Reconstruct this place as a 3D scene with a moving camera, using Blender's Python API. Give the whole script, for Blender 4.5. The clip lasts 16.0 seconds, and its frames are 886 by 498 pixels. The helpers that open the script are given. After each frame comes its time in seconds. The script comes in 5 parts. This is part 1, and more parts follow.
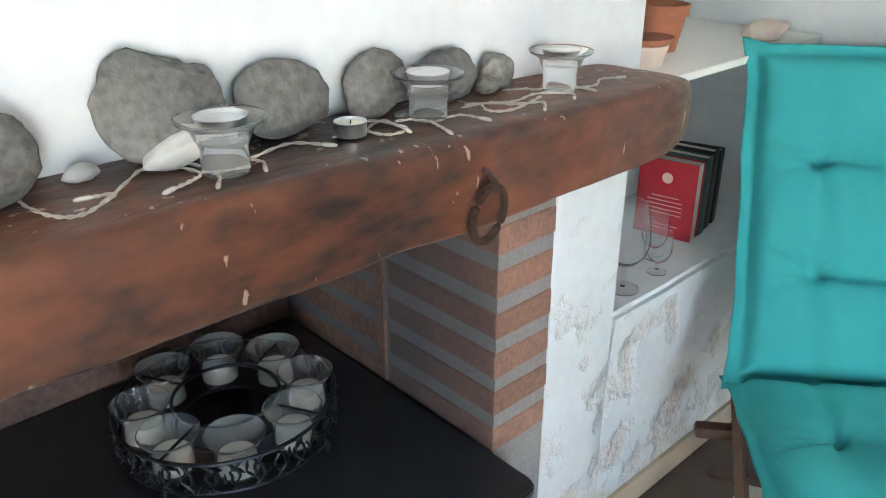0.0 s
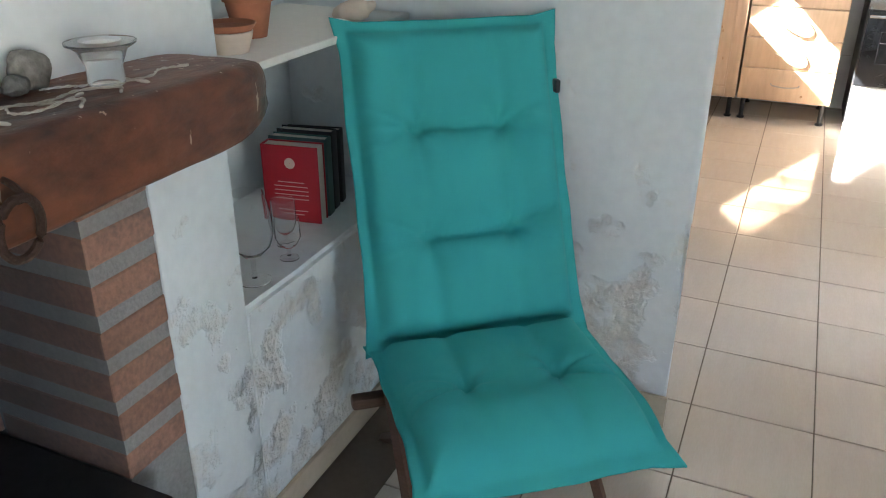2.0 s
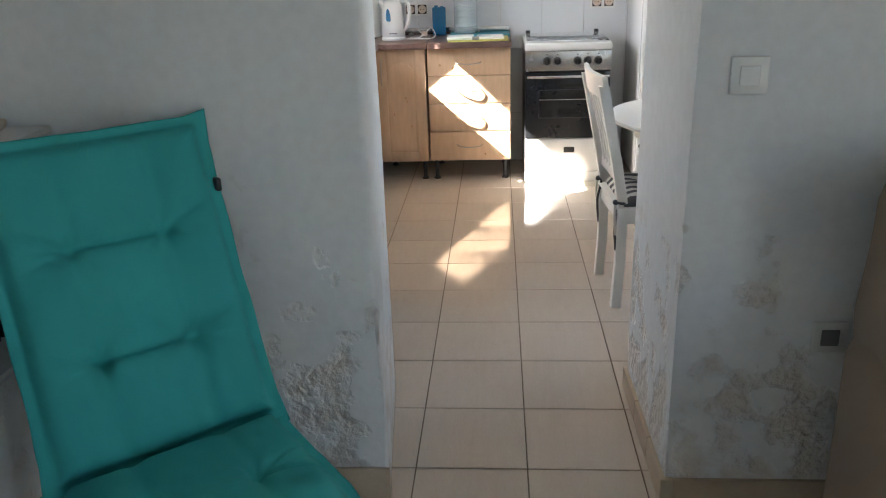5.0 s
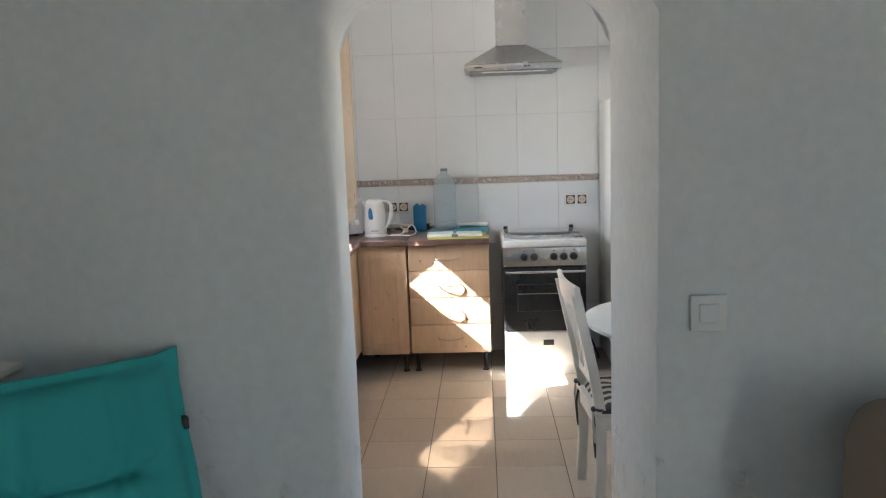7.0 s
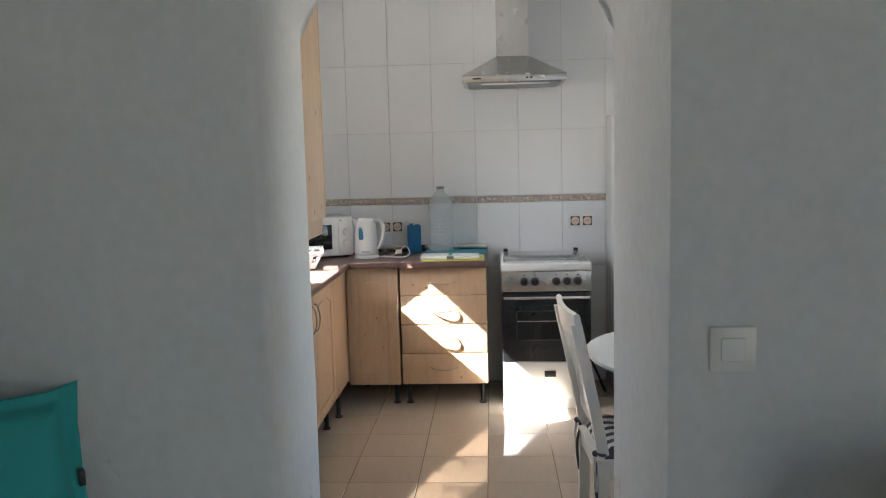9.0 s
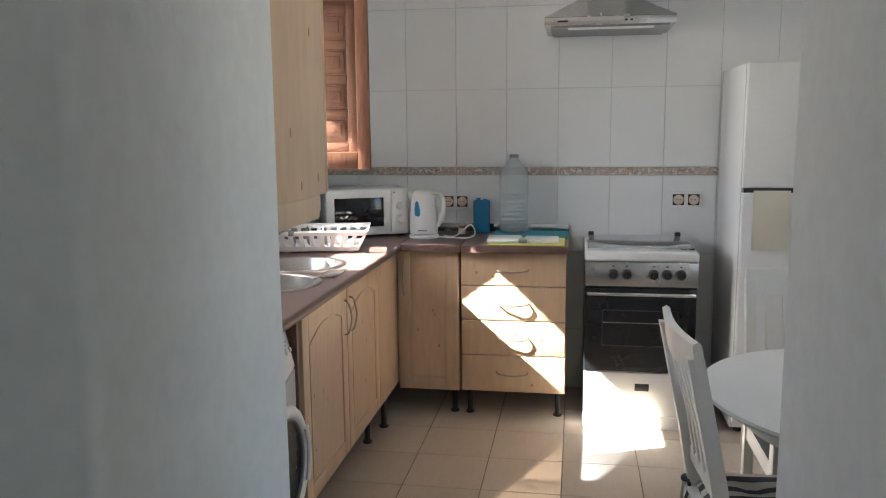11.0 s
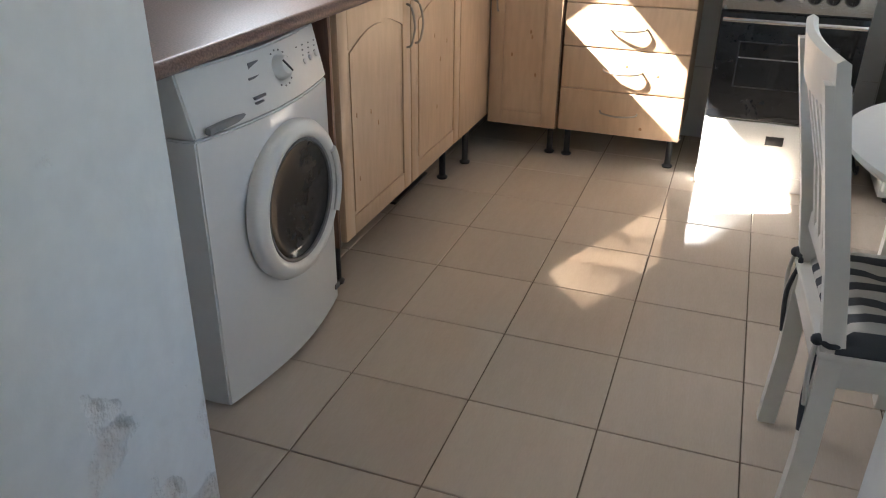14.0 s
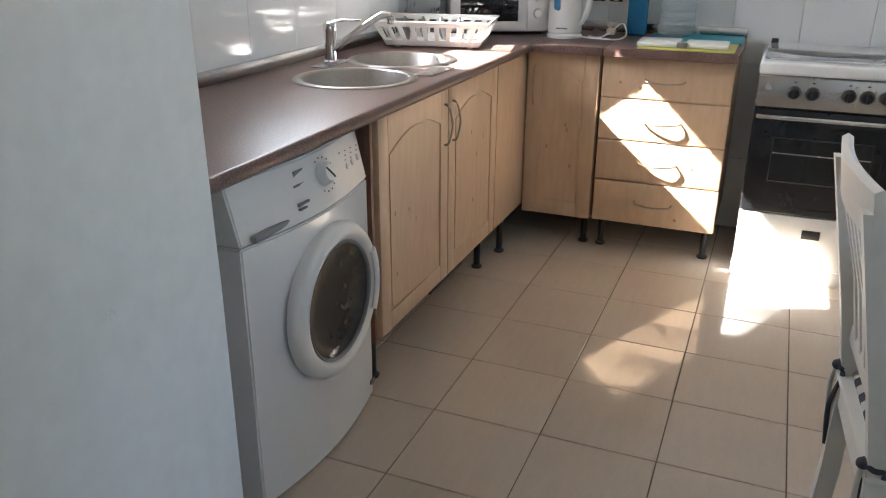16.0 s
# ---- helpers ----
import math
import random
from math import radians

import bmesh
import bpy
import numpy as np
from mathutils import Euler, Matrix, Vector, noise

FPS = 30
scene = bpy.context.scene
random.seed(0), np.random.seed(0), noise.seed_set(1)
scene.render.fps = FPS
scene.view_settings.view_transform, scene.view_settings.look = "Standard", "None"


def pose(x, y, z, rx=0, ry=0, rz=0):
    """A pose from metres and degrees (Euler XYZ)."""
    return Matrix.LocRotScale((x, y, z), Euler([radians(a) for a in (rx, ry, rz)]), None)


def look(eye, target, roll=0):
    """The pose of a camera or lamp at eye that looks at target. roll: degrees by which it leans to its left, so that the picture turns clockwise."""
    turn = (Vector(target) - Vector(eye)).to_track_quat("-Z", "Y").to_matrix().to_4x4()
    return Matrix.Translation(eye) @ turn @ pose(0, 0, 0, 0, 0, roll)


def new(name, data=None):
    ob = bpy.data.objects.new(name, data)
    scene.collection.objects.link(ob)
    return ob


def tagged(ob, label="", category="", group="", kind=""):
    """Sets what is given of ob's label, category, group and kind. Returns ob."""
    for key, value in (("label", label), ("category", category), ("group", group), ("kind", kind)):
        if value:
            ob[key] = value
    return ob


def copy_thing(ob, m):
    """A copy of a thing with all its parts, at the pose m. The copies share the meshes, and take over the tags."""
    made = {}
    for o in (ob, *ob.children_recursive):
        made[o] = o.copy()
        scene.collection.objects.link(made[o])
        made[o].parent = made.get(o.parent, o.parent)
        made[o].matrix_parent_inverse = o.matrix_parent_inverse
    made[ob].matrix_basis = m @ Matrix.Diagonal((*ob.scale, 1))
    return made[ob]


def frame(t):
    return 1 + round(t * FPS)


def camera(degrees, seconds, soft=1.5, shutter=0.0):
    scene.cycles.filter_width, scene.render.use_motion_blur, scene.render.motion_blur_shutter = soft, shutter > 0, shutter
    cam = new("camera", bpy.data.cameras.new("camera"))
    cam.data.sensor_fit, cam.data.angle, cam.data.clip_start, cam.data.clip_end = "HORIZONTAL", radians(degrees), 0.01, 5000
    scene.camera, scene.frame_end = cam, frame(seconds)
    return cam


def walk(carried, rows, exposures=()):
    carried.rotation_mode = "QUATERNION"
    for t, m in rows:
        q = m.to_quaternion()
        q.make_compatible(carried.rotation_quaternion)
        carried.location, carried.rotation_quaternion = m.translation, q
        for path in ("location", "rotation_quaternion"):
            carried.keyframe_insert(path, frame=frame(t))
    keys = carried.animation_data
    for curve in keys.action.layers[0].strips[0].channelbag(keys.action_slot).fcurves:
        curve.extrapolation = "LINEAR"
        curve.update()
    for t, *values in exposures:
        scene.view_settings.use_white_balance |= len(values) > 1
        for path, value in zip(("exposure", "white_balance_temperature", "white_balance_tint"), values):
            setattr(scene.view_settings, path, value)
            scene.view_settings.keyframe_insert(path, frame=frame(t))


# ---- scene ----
cam = camera(58.2, 16.0, soft=1.1)
PATH = [
    (0, (0.117, -0.033, 1.415), (-1.213, 1.2, 0.57), -0.1),
    (0.5, (0.139, 0.002, 1.41), (-1.075, 1.35, 0.569), -0.3),
    (1, (0.158, 0.028, 1.406), (-0.927, 1.48, 0.561), -0.0),
    (1.5, (0.188, 0.048, 1.398), (-0.761, 1.591, 0.551), -0.2),
    (2, (0.237, 0.078, 1.397), (-0.493, 1.731, 0.54), 0.2),
    (2.5, (0.271, 0.104, 1.386), (-0.216, 1.845, 0.53), 0.6),
    (3, (0.302, 0.111, 1.38), (-0.038, 1.885, 0.521), 0.3),
    (3.2, (0.318, 0.132, 1.4), (0.014, 1.898, 0.512), 0.2),
    (5.3, (0.384, 0.13, 1.448), (0.251, 2.02, 0.807), -2.1),
    (5.5, (0.379, 0.114, 1.47), (0.248, 2.017, 0.871), -2.1),
    (6, (0.384, 0.117, 1.516), (0.263, 2.052, 1.027), -1.7),
    (6.5, (0.408, 0.143, 1.553), (0.299, 2.104, 1.175), -1.8),
    (7, (0.429, 0.15, 1.584), (0.327, 2.126, 1.294), -2.0),
    (7.5, (0.454, 0.158, 1.586), (0.338, 2.142, 1.364), -2.0),
    (8, (0.481, 0.209, 1.573), (0.369, 2.194, 1.358), -1.5),
    (8.2, (0.477, 0.255, 1.564), (0.363, 2.24, 1.346), -1.5),
    (10.3, (0.57, 1.006, 1.461), (0.322, 2.974, 1.21), 0.2),
    (10.5, (0.573, 1.094, 1.464), (0.284, 3.055, 1.195), 0.4),
    (11, (0.499, 1.333, 1.474), (0.173, 3.284, 1.176), -0.5),
    (11.5, (0.498, 1.509, 1.475), (0.163, 3.45, 1.129), -0.8),
    (12, (0.563, 1.699, 1.468), (0.093, 3.61, 1.114), 0.9),
    (12.5, (0.598, 1.808, 1.437), (0.028, 3.69, 1.069), 1.6),
    (13, (0.616, 1.861, 1.367), (0.017, 3.686, 0.808), 1.4),
    (13.5, (0.621, 1.875, 1.302), (0.013, 3.624, 0.547), 1.3),
    (14, (0.625, 1.858, 1.258), (0.018, 3.538, 0.358), 0.6),
    (14.5, (0.624, 1.85, 1.251), (0.015, 3.489, 0.281), 0.2),
    (15, (0.615, 1.855, 1.287), (-0.015, 3.503, 0.344), 0.2),
    (15.5, (0.607, 1.862, 1.321), (-0.06, 3.544, 0.469), 0.2),
    (16, (0.604, 1.865, 1.346), (-0.101, 3.583, 0.602), 0.3),
]
walk(cam, [(t, look(eye, target, roll)) for t, eye, target, roll in PATH],
     exposures=[(0.0, 6.35), (1.0, 6.15), (2.0, 5.45), (3.0, 4.85), (5.5, 4.45), (7.0, 4.25), (8.0, 4.1), (10.5, 3.85), (12.0, 3.7), (13.0, 3.75), (14.0, 4.05), (16.0, 4.0)])

# ---- light ----
world = bpy.data.worlds.new("sky")
scene.world = world
world.use_nodes = True
sky = world.node_tree.nodes.new("ShaderNodeTexSky")
sky.sky_type = "NISHITA"
sky.sun_disc = False
SUN = Vector((1.0, 0.39, -0.96)).normalized()
sky.sun_elevation = math.asin(-SUN.z)
sky.sun_rotation = math.atan2(-SUN.x, -SUN.y)
world.node_tree.links.new(sky.outputs[0], world.node_tree.nodes["Background"].inputs[0])
world.node_tree.nodes["Background"].inputs[1].default_value = 0.055
sun = new("sun", bpy.data.lights.new("sun", "SUN"))
sun.data.energy, sun.data.angle, sun.data.color = 5.0, radians(0.5), (1.0, 0.97, 0.92)
sun.rotation_euler = SUN.to_track_quat("-Z", "Y").to_euler()


def sky_lamp(name, at, toward, w, h, power, color):
    """Daylight that comes in through one real opening."""
    lamp = new(name, bpy.data.lights.new(name, "AREA"))
    lamp.data.shape, lamp.data.size, lamp.data.size_y = "RECTANGLE", w, h
    lamp.data.energy, lamp.data.color = power, color
    lamp.matrix_world = look(at, toward)
    return lamp


sky_lamp("patio_door_daylight", (2.96, -1.35, 1.1), (0, 0.2, 1.0), 0.9, 1.9, 0.16, (0.89, 0.95, 1.0))
sky_lamp("kitchen_window_daylight", (-1.19, 4.55, 1.6), (1, 4.6, 1.1), 0.7, 0.6, 0.95, (0.97, 0.98, 1.0))

# ---- materials ----


def mat(name, base, rough=0.5, metal=0.0, var=0.12, scale=6.0, bump=0.1, fine=60.0, stretch=(1, 1, 1), per_object=0.0, second=None, spec=0.5, fine_mix=0.5, island=False):
    """Base colour with two scales of variation, rough relief, and a second tint where given."""
    m = bpy.data.materials.new(name)
    m.use_nodes = True
    nt, L = m.node_tree, m.node_tree.links
    b = nt.nodes["Principled BSDF"]
    b.inputs["Metallic"].default_value = metal
    b.inputs["Specular IOR Level"].default_value = spec
    tc = nt.nodes.new("ShaderNodeTexCoord")
    mp = nt.nodes.new("ShaderNodeMapping")
    mp.inputs["Scale"].default_value = stretch
    geo = nt.nodes.new("ShaderNodeNewGeometry")
    L.new(geo.outputs["Position"], mp.inputs[0])
    n1 = nt.nodes.new("ShaderNodeTexNoise")
    n1.inputs["Scale"].default_value = scale
    n1.inputs["Detail"].default_value = 5
    n2 = nt.nodes.new("ShaderNodeTexNoise")
    n2.inputs["Scale"].default_value = fine
    n2.inputs["Detail"].default_value = 4
    L.new(mp.outputs[0], n1.inputs["Vector"])
    L.new(mp.outputs[0], n2.inputs["Vector"])
    mix = nt.nodes.new("ShaderNodeMix")
    mix.data_type = "FLOAT"
    mix.inputs[0].default_value = fine_mix
    L.new(n1.outputs[0], mix.inputs[2])
    L.new(n2.outputs[0], mix.inputs[3])
    ramp = nt.nodes.new("ShaderNodeValToRGB")
    lo = second or tuple(c * (1 - var) for c in base)
    hi = tuple(min(1, c * (1 + var)) for c in base)
    ramp.color_ramp.elements[0].position, ramp.color_ramp.elements[1].position = 0.32, 0.68
    ramp.color_ramp.elements[0].color = (*lo, 1)
    ramp.color_ramp.elements[1].color = (*hi, 1)
    L.new(mix.outputs[0], ramp.inputs[0])
    out = ramp.outputs[0]
    if per_object:
        hsv = nt.nodes.new("ShaderNodeHueSaturation")
        info = nt.nodes.new("ShaderNodeObjectInfo")
        mr = nt.nodes.new("ShaderNodeMapRange")
        mr.inputs["To Min"].default_value, mr.inputs["To Max"].default_value = 1 - per_object, 1 + per_object
        L.new((geo.outputs["Random Per Island"] if island else info.outputs["Random"]), mr.inputs["Value"])
        L.new(mr.outputs[0], hsv.inputs["Value"])
        L.new(out, hsv.inputs["Color"])
        out = hsv.outputs[0]
    L.new(out, b.inputs["Base Color"])
    rr = nt.nodes.new("ShaderNodeMapRange")
    rr.inputs["To Min"].default_value, rr.inputs["To Max"].default_value = max(0.02, rough * 0.8), min(1, rough * 1.2)
    L.new(n1.outputs[0], rr.inputs["Value"])
    L.new(rr.outputs[0], b.inputs["Roughness"])
    if bump:
        bp = nt.nodes.new("ShaderNodeBump")
        bp.inputs["Strength"].default_value = bump
        bp.inputs["Distance"].default_value = 0.01
        L.new(mix.outputs[0], bp.inputs["Height"])
        L.new(bp.outputs[0], b.inputs["Normal"])
    return m


def glass(name, color=(1, 1, 1), rough=0.0, ior=1.45, clear=1.0):
    m = bpy.data.materials.new(name)
    m.use_nodes = True
    b = m.node_tree.nodes["Principled BSDF"]
    b.inputs["Base Color"].default_value = (*color, 1)
    b.inputs["Roughness"].default_value = rough
    b.inputs["IOR"].default_value = ior
    b.inputs["Transmission Weight"].default_value = clear
    return m


def border_mat():
    m = mat("floral_border", (0.75, 0.72, 0.66), 0.2, var=0.05, bump=0.02)
    nt, L = m.node_tree, m.node_tree.links
    geo = nt.nodes.new("ShaderNodeNewGeometry")
    v = nt.nodes.new("ShaderNodeTexVoronoi")
    v.inputs["Scale"].default_value = 34
    n = nt.nodes.new("ShaderNodeTexNoise")
    n.inputs["Scale"].default_value = 60
    L.new(geo.outputs["Position"], v.inputs["Vector"])
    L.new(geo.outputs["Position"], n.inputs["Vector"])
    r = nt.nodes.new("ShaderNodeValToRGB")
    r.color_ramp.interpolation = "CONSTANT"
    stops = [(0.0, (0.72, 0.68, 0.6)), (0.43, (0.3, 0.14, 0.1)), (0.5, (0.7, 0.66, 0.58)), (0.55, (0.16, 0.2, 0.3)), (0.62, (0.62, 0.5, 0.36))]
    while len(r.color_ramp.elements) < len(stops):
        r.color_ramp.elements.new(0.5)
    for e, (p, c) in zip(r.color_ramp.elements, stops):
        e.position, e.color = p, (*c, 1)
    L.new(n.outputs[0], r.inputs[0])
    L.new(r.outputs[0], nt.nodes["Principled BSDF"].inputs["Base Color"])
    return m


def plaster_mat(name, base, worn=(0.5, 0.42, 0.33), low=0.0):
    """Painted lime plaster, with damp flaking patches near the floor where it has worn."""
    m = mat(name, base, 0.85, var=0.05, scale=3, bump=0.2, fine=30, fine_mix=0.6)
    nt, L = m.node_tree, m.node_tree.links
    if low:
        b = nt.nodes["Principled BSDF"]
        ramp = [n for n in nt.nodes if n.type == "VALTORGB"][0]
        geo = nt.nodes.new("ShaderNodeNewGeometry")
        sep = nt.nodes.new("ShaderNodeSeparateXYZ")
        L.new(geo.outputs["Position"], sep.inputs[0])
        n = nt.nodes.new("ShaderNodeTexNoise")
        n.inputs["Scale"].default_value, n.inputs["Detail"].default_value = 9, 8
        L.new(geo.outputs["Position"], n.inputs["Vector"])
        hgt = nt.nodes.new("ShaderNodeMapRange")
        hgt.inputs["From Min"].default_value, hgt.inputs["From Max"].default_value = 0.05, low
        hgt.inputs["To Min"].default_value, hgt.inputs["To Max"].default_value = 0.15, -0.19
        L.new(sep.outputs["Z"], hgt.inputs["Value"])
        add = nt.nodes.new("ShaderNodeMath")
        add.operation = "ADD"
        L.new(n.outputs[0], add.inputs[0])
        L.new(hgt.outputs[0], add.inputs[1])
        msk = nt.nodes.new("ShaderNodeMapRange")
        msk.inputs["From Min"].default_value, msk.inputs["From Max"].default_value = 0.55, 0.68
        L.new(add.outputs[0], msk.inputs["Value"])
        mx = nt.nodes.new("ShaderNodeMix")
        mx.data_type = "RGBA"
        L.new(msk.outputs[0], mx.inputs[0])
        L.new(ramp.outputs[0], mx.inputs[6])
        mx.inputs[7].default_value = (*worn, 1)
        L.new(mx.outputs[2], b.inputs["Base Color"])
        old = [x for x in nt.nodes if x.type == "BUMP"][0]
        bp = nt.nodes.new("ShaderNodeBump")
        crumb = nt.nodes.new("ShaderNodeTexNoise")
        crumb.inputs["Scale"].default_value, crumb.inputs["Detail"].default_value = 38, 6
        L.new(geo.outputs["Position"], crumb.inputs["Vector"])
        broken = nt.nodes.new("ShaderNodeMath")
        broken.operation = "MULTIPLY"
        L.new(crumb.outputs[0], broken.inputs[0])
        L.new(msk.outputs[0], broken.inputs[1])
        bp.inputs["Strength"].default_value, bp.inputs["Distance"].default_value, bp.invert = 1.0, 0.02, True
        L.new(broken.outputs[0], bp.inputs["Height"])
        L.new(old.outputs[0], bp.inputs["Normal"])
        L.new(bp.outputs[0], b.inputs["Normal"])
    return m


M_PLASTER = plaster_mat("white_plaster", (0.74, 0.76, 0.77), (0.70, 0.665, 0.63), low=1.15)
M_PLASTER_CLEAN = plaster_mat("white_plaster_clean", (0.76, 0.78, 0.79))
M_CEIL = mat("ceiling_paint", (0.8, 0.8, 0.78), 0.9, var=0.03, bump=0.1)
M_TILE = mat("beige_floor_tile", (0.55, 0.475, 0.40), 0.075, var=0.03, scale=7, fine=40, stretch=(6, 1, 1), bump=0.015, per_object=0.04, second=(0.52, 0.445, 0.37))
M_GROUT = mat("brown_grout", (0.13, 0.095, 0.07), 0.9)
M_SKIRT = mat("skirting_tile", (0.52, 0.41, 0.3), 0.35, var=0.08, bump=0.03, per_object=0.06)
M_WTILE = mat("white_wall_tile", (0.78, 0.8, 0.82), 0.07, var=0.015, bump=0.012, fine=9, scale=4, per_object=0.012)
M_WGROUT = mat("wall_grout", (0.64, 0.64, 0.62), 0.9)
M_BORDER = border_mat()
M_BEAM = mat("old_beam_wood", (0.135, 0.045, 0.021), 0.42, var=0.35, scale=3.2, fine=38, stretch=(1, 0.45, 1), bump=0.9, second=(0.022, 0.013, 0.011), fine_mix=0.4)


def contrast(m, low, high):
    """Draw a material's two tints further apart."""
    e = [n for n in m.node_tree.nodes if n.type == "VALTORGB"][0].color_ramp.elements
    e[0].position, e[1].position = low, high


def flecks(m, color, scale, amount, stretch):
    """Scattered scratches and chips of old paint over a material."""
    nt, L = m.node_tree, m.node_tree.links
    b = nt.nodes["Principled BSDF"]
    geo = nt.nodes.new("ShaderNodeNewGeometry")
    mp = nt.nodes.new("ShaderNodeMapping")
    mp.inputs["Scale"].default_value = stretch
    L.new(geo.outputs["Position"], mp.inputs[0])
    chip = nt.nodes.new("ShaderNodeTexNoise")
    chip.inputs["Scale"].default_value, chip.inputs["Detail"].default_value = scale, 3
    L.new(mp.outputs[0], chip.inputs["Vector"])
    zone = nt.nodes.new("ShaderNodeTexNoise")
    zone.inputs["Scale"].default_value, zone.inputs["Detail"].default_value = 7, 3
    L.new(geo.outputs["Position"], zone.inputs["Vector"])
    both = nt.nodes.new("ShaderNodeMath")
    both.operation = "MULTIPLY_ADD"
    both.inputs[1].default_value = 0.35
    L.new(zone.outputs[0], both.inputs[0])
    L.new(chip.outputs[0], both.inputs[2])
    cut = nt.nodes.new("ShaderNodeMapRange")
    cut.inputs["From Min"].default_value, cut.inputs["From Max"].default_value = amount, amount + 0.03
    L.new(both.outputs[0], cut.inputs["Value"])
    mx = nt.nodes.new("ShaderNodeMix")
    mx.data_type = "RGBA"
    L.new(cut.outputs[0], mx.inputs[0])
    L.new(b.inputs["Base Color"].links[0].from_socket, mx.inputs[6])
    mx.inputs[7].default_value = (*color, 1)
    L.new(mx.outputs[2], b.inputs["Base Color"])


def inner_shade(m, color):
    """Shade painted into the faces inside the firebox, thinning out towards its mouth."""
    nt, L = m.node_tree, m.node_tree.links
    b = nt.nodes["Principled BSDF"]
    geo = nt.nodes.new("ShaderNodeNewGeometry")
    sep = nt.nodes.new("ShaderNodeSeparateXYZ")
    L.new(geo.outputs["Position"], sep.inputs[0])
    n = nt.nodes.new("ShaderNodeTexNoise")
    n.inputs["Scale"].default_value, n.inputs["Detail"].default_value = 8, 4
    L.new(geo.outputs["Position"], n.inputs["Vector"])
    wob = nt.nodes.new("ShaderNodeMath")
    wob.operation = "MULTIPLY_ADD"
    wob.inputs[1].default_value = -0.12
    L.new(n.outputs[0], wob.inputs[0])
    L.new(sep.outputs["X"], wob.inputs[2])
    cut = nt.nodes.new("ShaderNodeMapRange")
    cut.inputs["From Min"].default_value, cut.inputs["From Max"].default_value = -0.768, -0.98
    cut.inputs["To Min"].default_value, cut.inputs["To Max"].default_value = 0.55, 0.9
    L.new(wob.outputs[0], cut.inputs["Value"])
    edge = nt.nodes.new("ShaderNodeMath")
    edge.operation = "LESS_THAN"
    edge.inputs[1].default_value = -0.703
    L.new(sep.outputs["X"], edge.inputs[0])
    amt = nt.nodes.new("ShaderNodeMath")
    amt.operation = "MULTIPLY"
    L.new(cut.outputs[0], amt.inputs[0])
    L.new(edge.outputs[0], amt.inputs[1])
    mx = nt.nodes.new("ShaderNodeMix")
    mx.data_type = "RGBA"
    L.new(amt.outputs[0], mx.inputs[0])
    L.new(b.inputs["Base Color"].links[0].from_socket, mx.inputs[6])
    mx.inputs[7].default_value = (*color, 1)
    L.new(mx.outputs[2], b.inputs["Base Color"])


contrast(M_BEAM, 0.38, 0.62)
flecks(M_BEAM, (0.40, 0.31, 0.24), 60, 0.85, (1, 1, 0.4))
M_BRICK = mat("fired_brick", (0.34, 0.17, 0.115), 0.85, var=0.2, scale=12, fine=90, bump=0.4, per_object=0.16, second=(0.17, 0.1, 0.08))
inner_shade(M_BRICK, (0.05, 0.04, 0.04))
M_DARKBRICK = mat("dark_brick", (0.16, 0.085, 0.06), 0.9, var=0.3, scale=8, bump=0.4, per_object=0.15, second=(0.06, 0.04, 0.035))
M_MORTAR = mat("grey_mortar", (0.27, 0.26, 0.25), 0.95, var=0.2, bump=0.6, fine=120)
inner_shade(M_MORTAR, (0.07, 0.075, 0.085))
M_BLACK = mat("black_sheet_iron", (0.022, 0.022, 0.024), 0.45, var=0.3, bump=0.06)
M_IRON = mat("black_wrought_iron", (0.015, 0.017, 0.022), 0.35, metal=0.6, var=0.3, bump=0.4, fine=150)
M_RUST = mat("rusty_iron", (0.06, 0.032, 0.022), 0.8, metal=0.3, var=0.4, bump=0.6, fine=200)
M_STONE = mat("grey_river_stone", (0.21, 0.205, 0.19), 0.9, var=0.25, scale=14, fine=90, bump=0.7, per_object=0.3, second=(0.11, 0.105, 0.095))
contrast(M_STONE, 0.36, 0.68)
M_PEBBLE = mat("white_pebble", (0.62, 0.6, 0.57), 0.8, var=0.1, bump=0.2)
M_GLASS = glass("clear_glass", (0.99, 1.0, 0.995), ior=1.25, clear=0.9)
M_WINE = glass("thin_glass", (0.99, 0.99, 0.99), ior=1.12, clear=0.95)
M_WAX = mat("white_wax", (0.78, 0.72, 0.62), 0.5, var=0.03, bump=0.02)
M_ALU = mat("tealight_aluminium", (0.75, 0.75, 0.76), 0.3, metal=1.0, var=0.05, bump=0.05)
M_WIRE = mat("clear_wire", (0.55, 0.5, 0.42), 0.35, var=0.1, bump=0)
M_BULB = mat("clear_bulb", (0.7, 0.66, 0.58), 0.15, var=0.08, bump=0)
M_TEAL = mat("turquoise_canvas", (0.048, 0.39, 0.40), 0.9, var=0.06, scale=5, fine=700, bump=0.12, spec=0.2)
M_TEAK = mat("dark_teak", (0.11, 0.05, 0.03), 0.55, var=0.25, stretch=(1, 1, 5), bump=0.15)
M_SOFA = mat("beige_chenille", (0.36, 0.28, 0.215), 0.95, var=0.08, scale=4, fine=400, bump=0.25, spec=0.2)
M_PLASTIC = mat("white_plastic", (0.78, 0.78, 0.76), 0.3, var=0.02, bump=0.0)
M_ENAMEL = mat("white_enamel", (0.78, 0.79, 0.79), 0.18, var=0.02, bump=0.0)
M_DARK = mat("dark_plastic", (0.02, 0.02, 0.022), 0.3, var=0.1, bump=0)
M_GREY = mat("grey_plastic", (0.2, 0.2, 0.21), 0.4, var=0.05, bump=0)
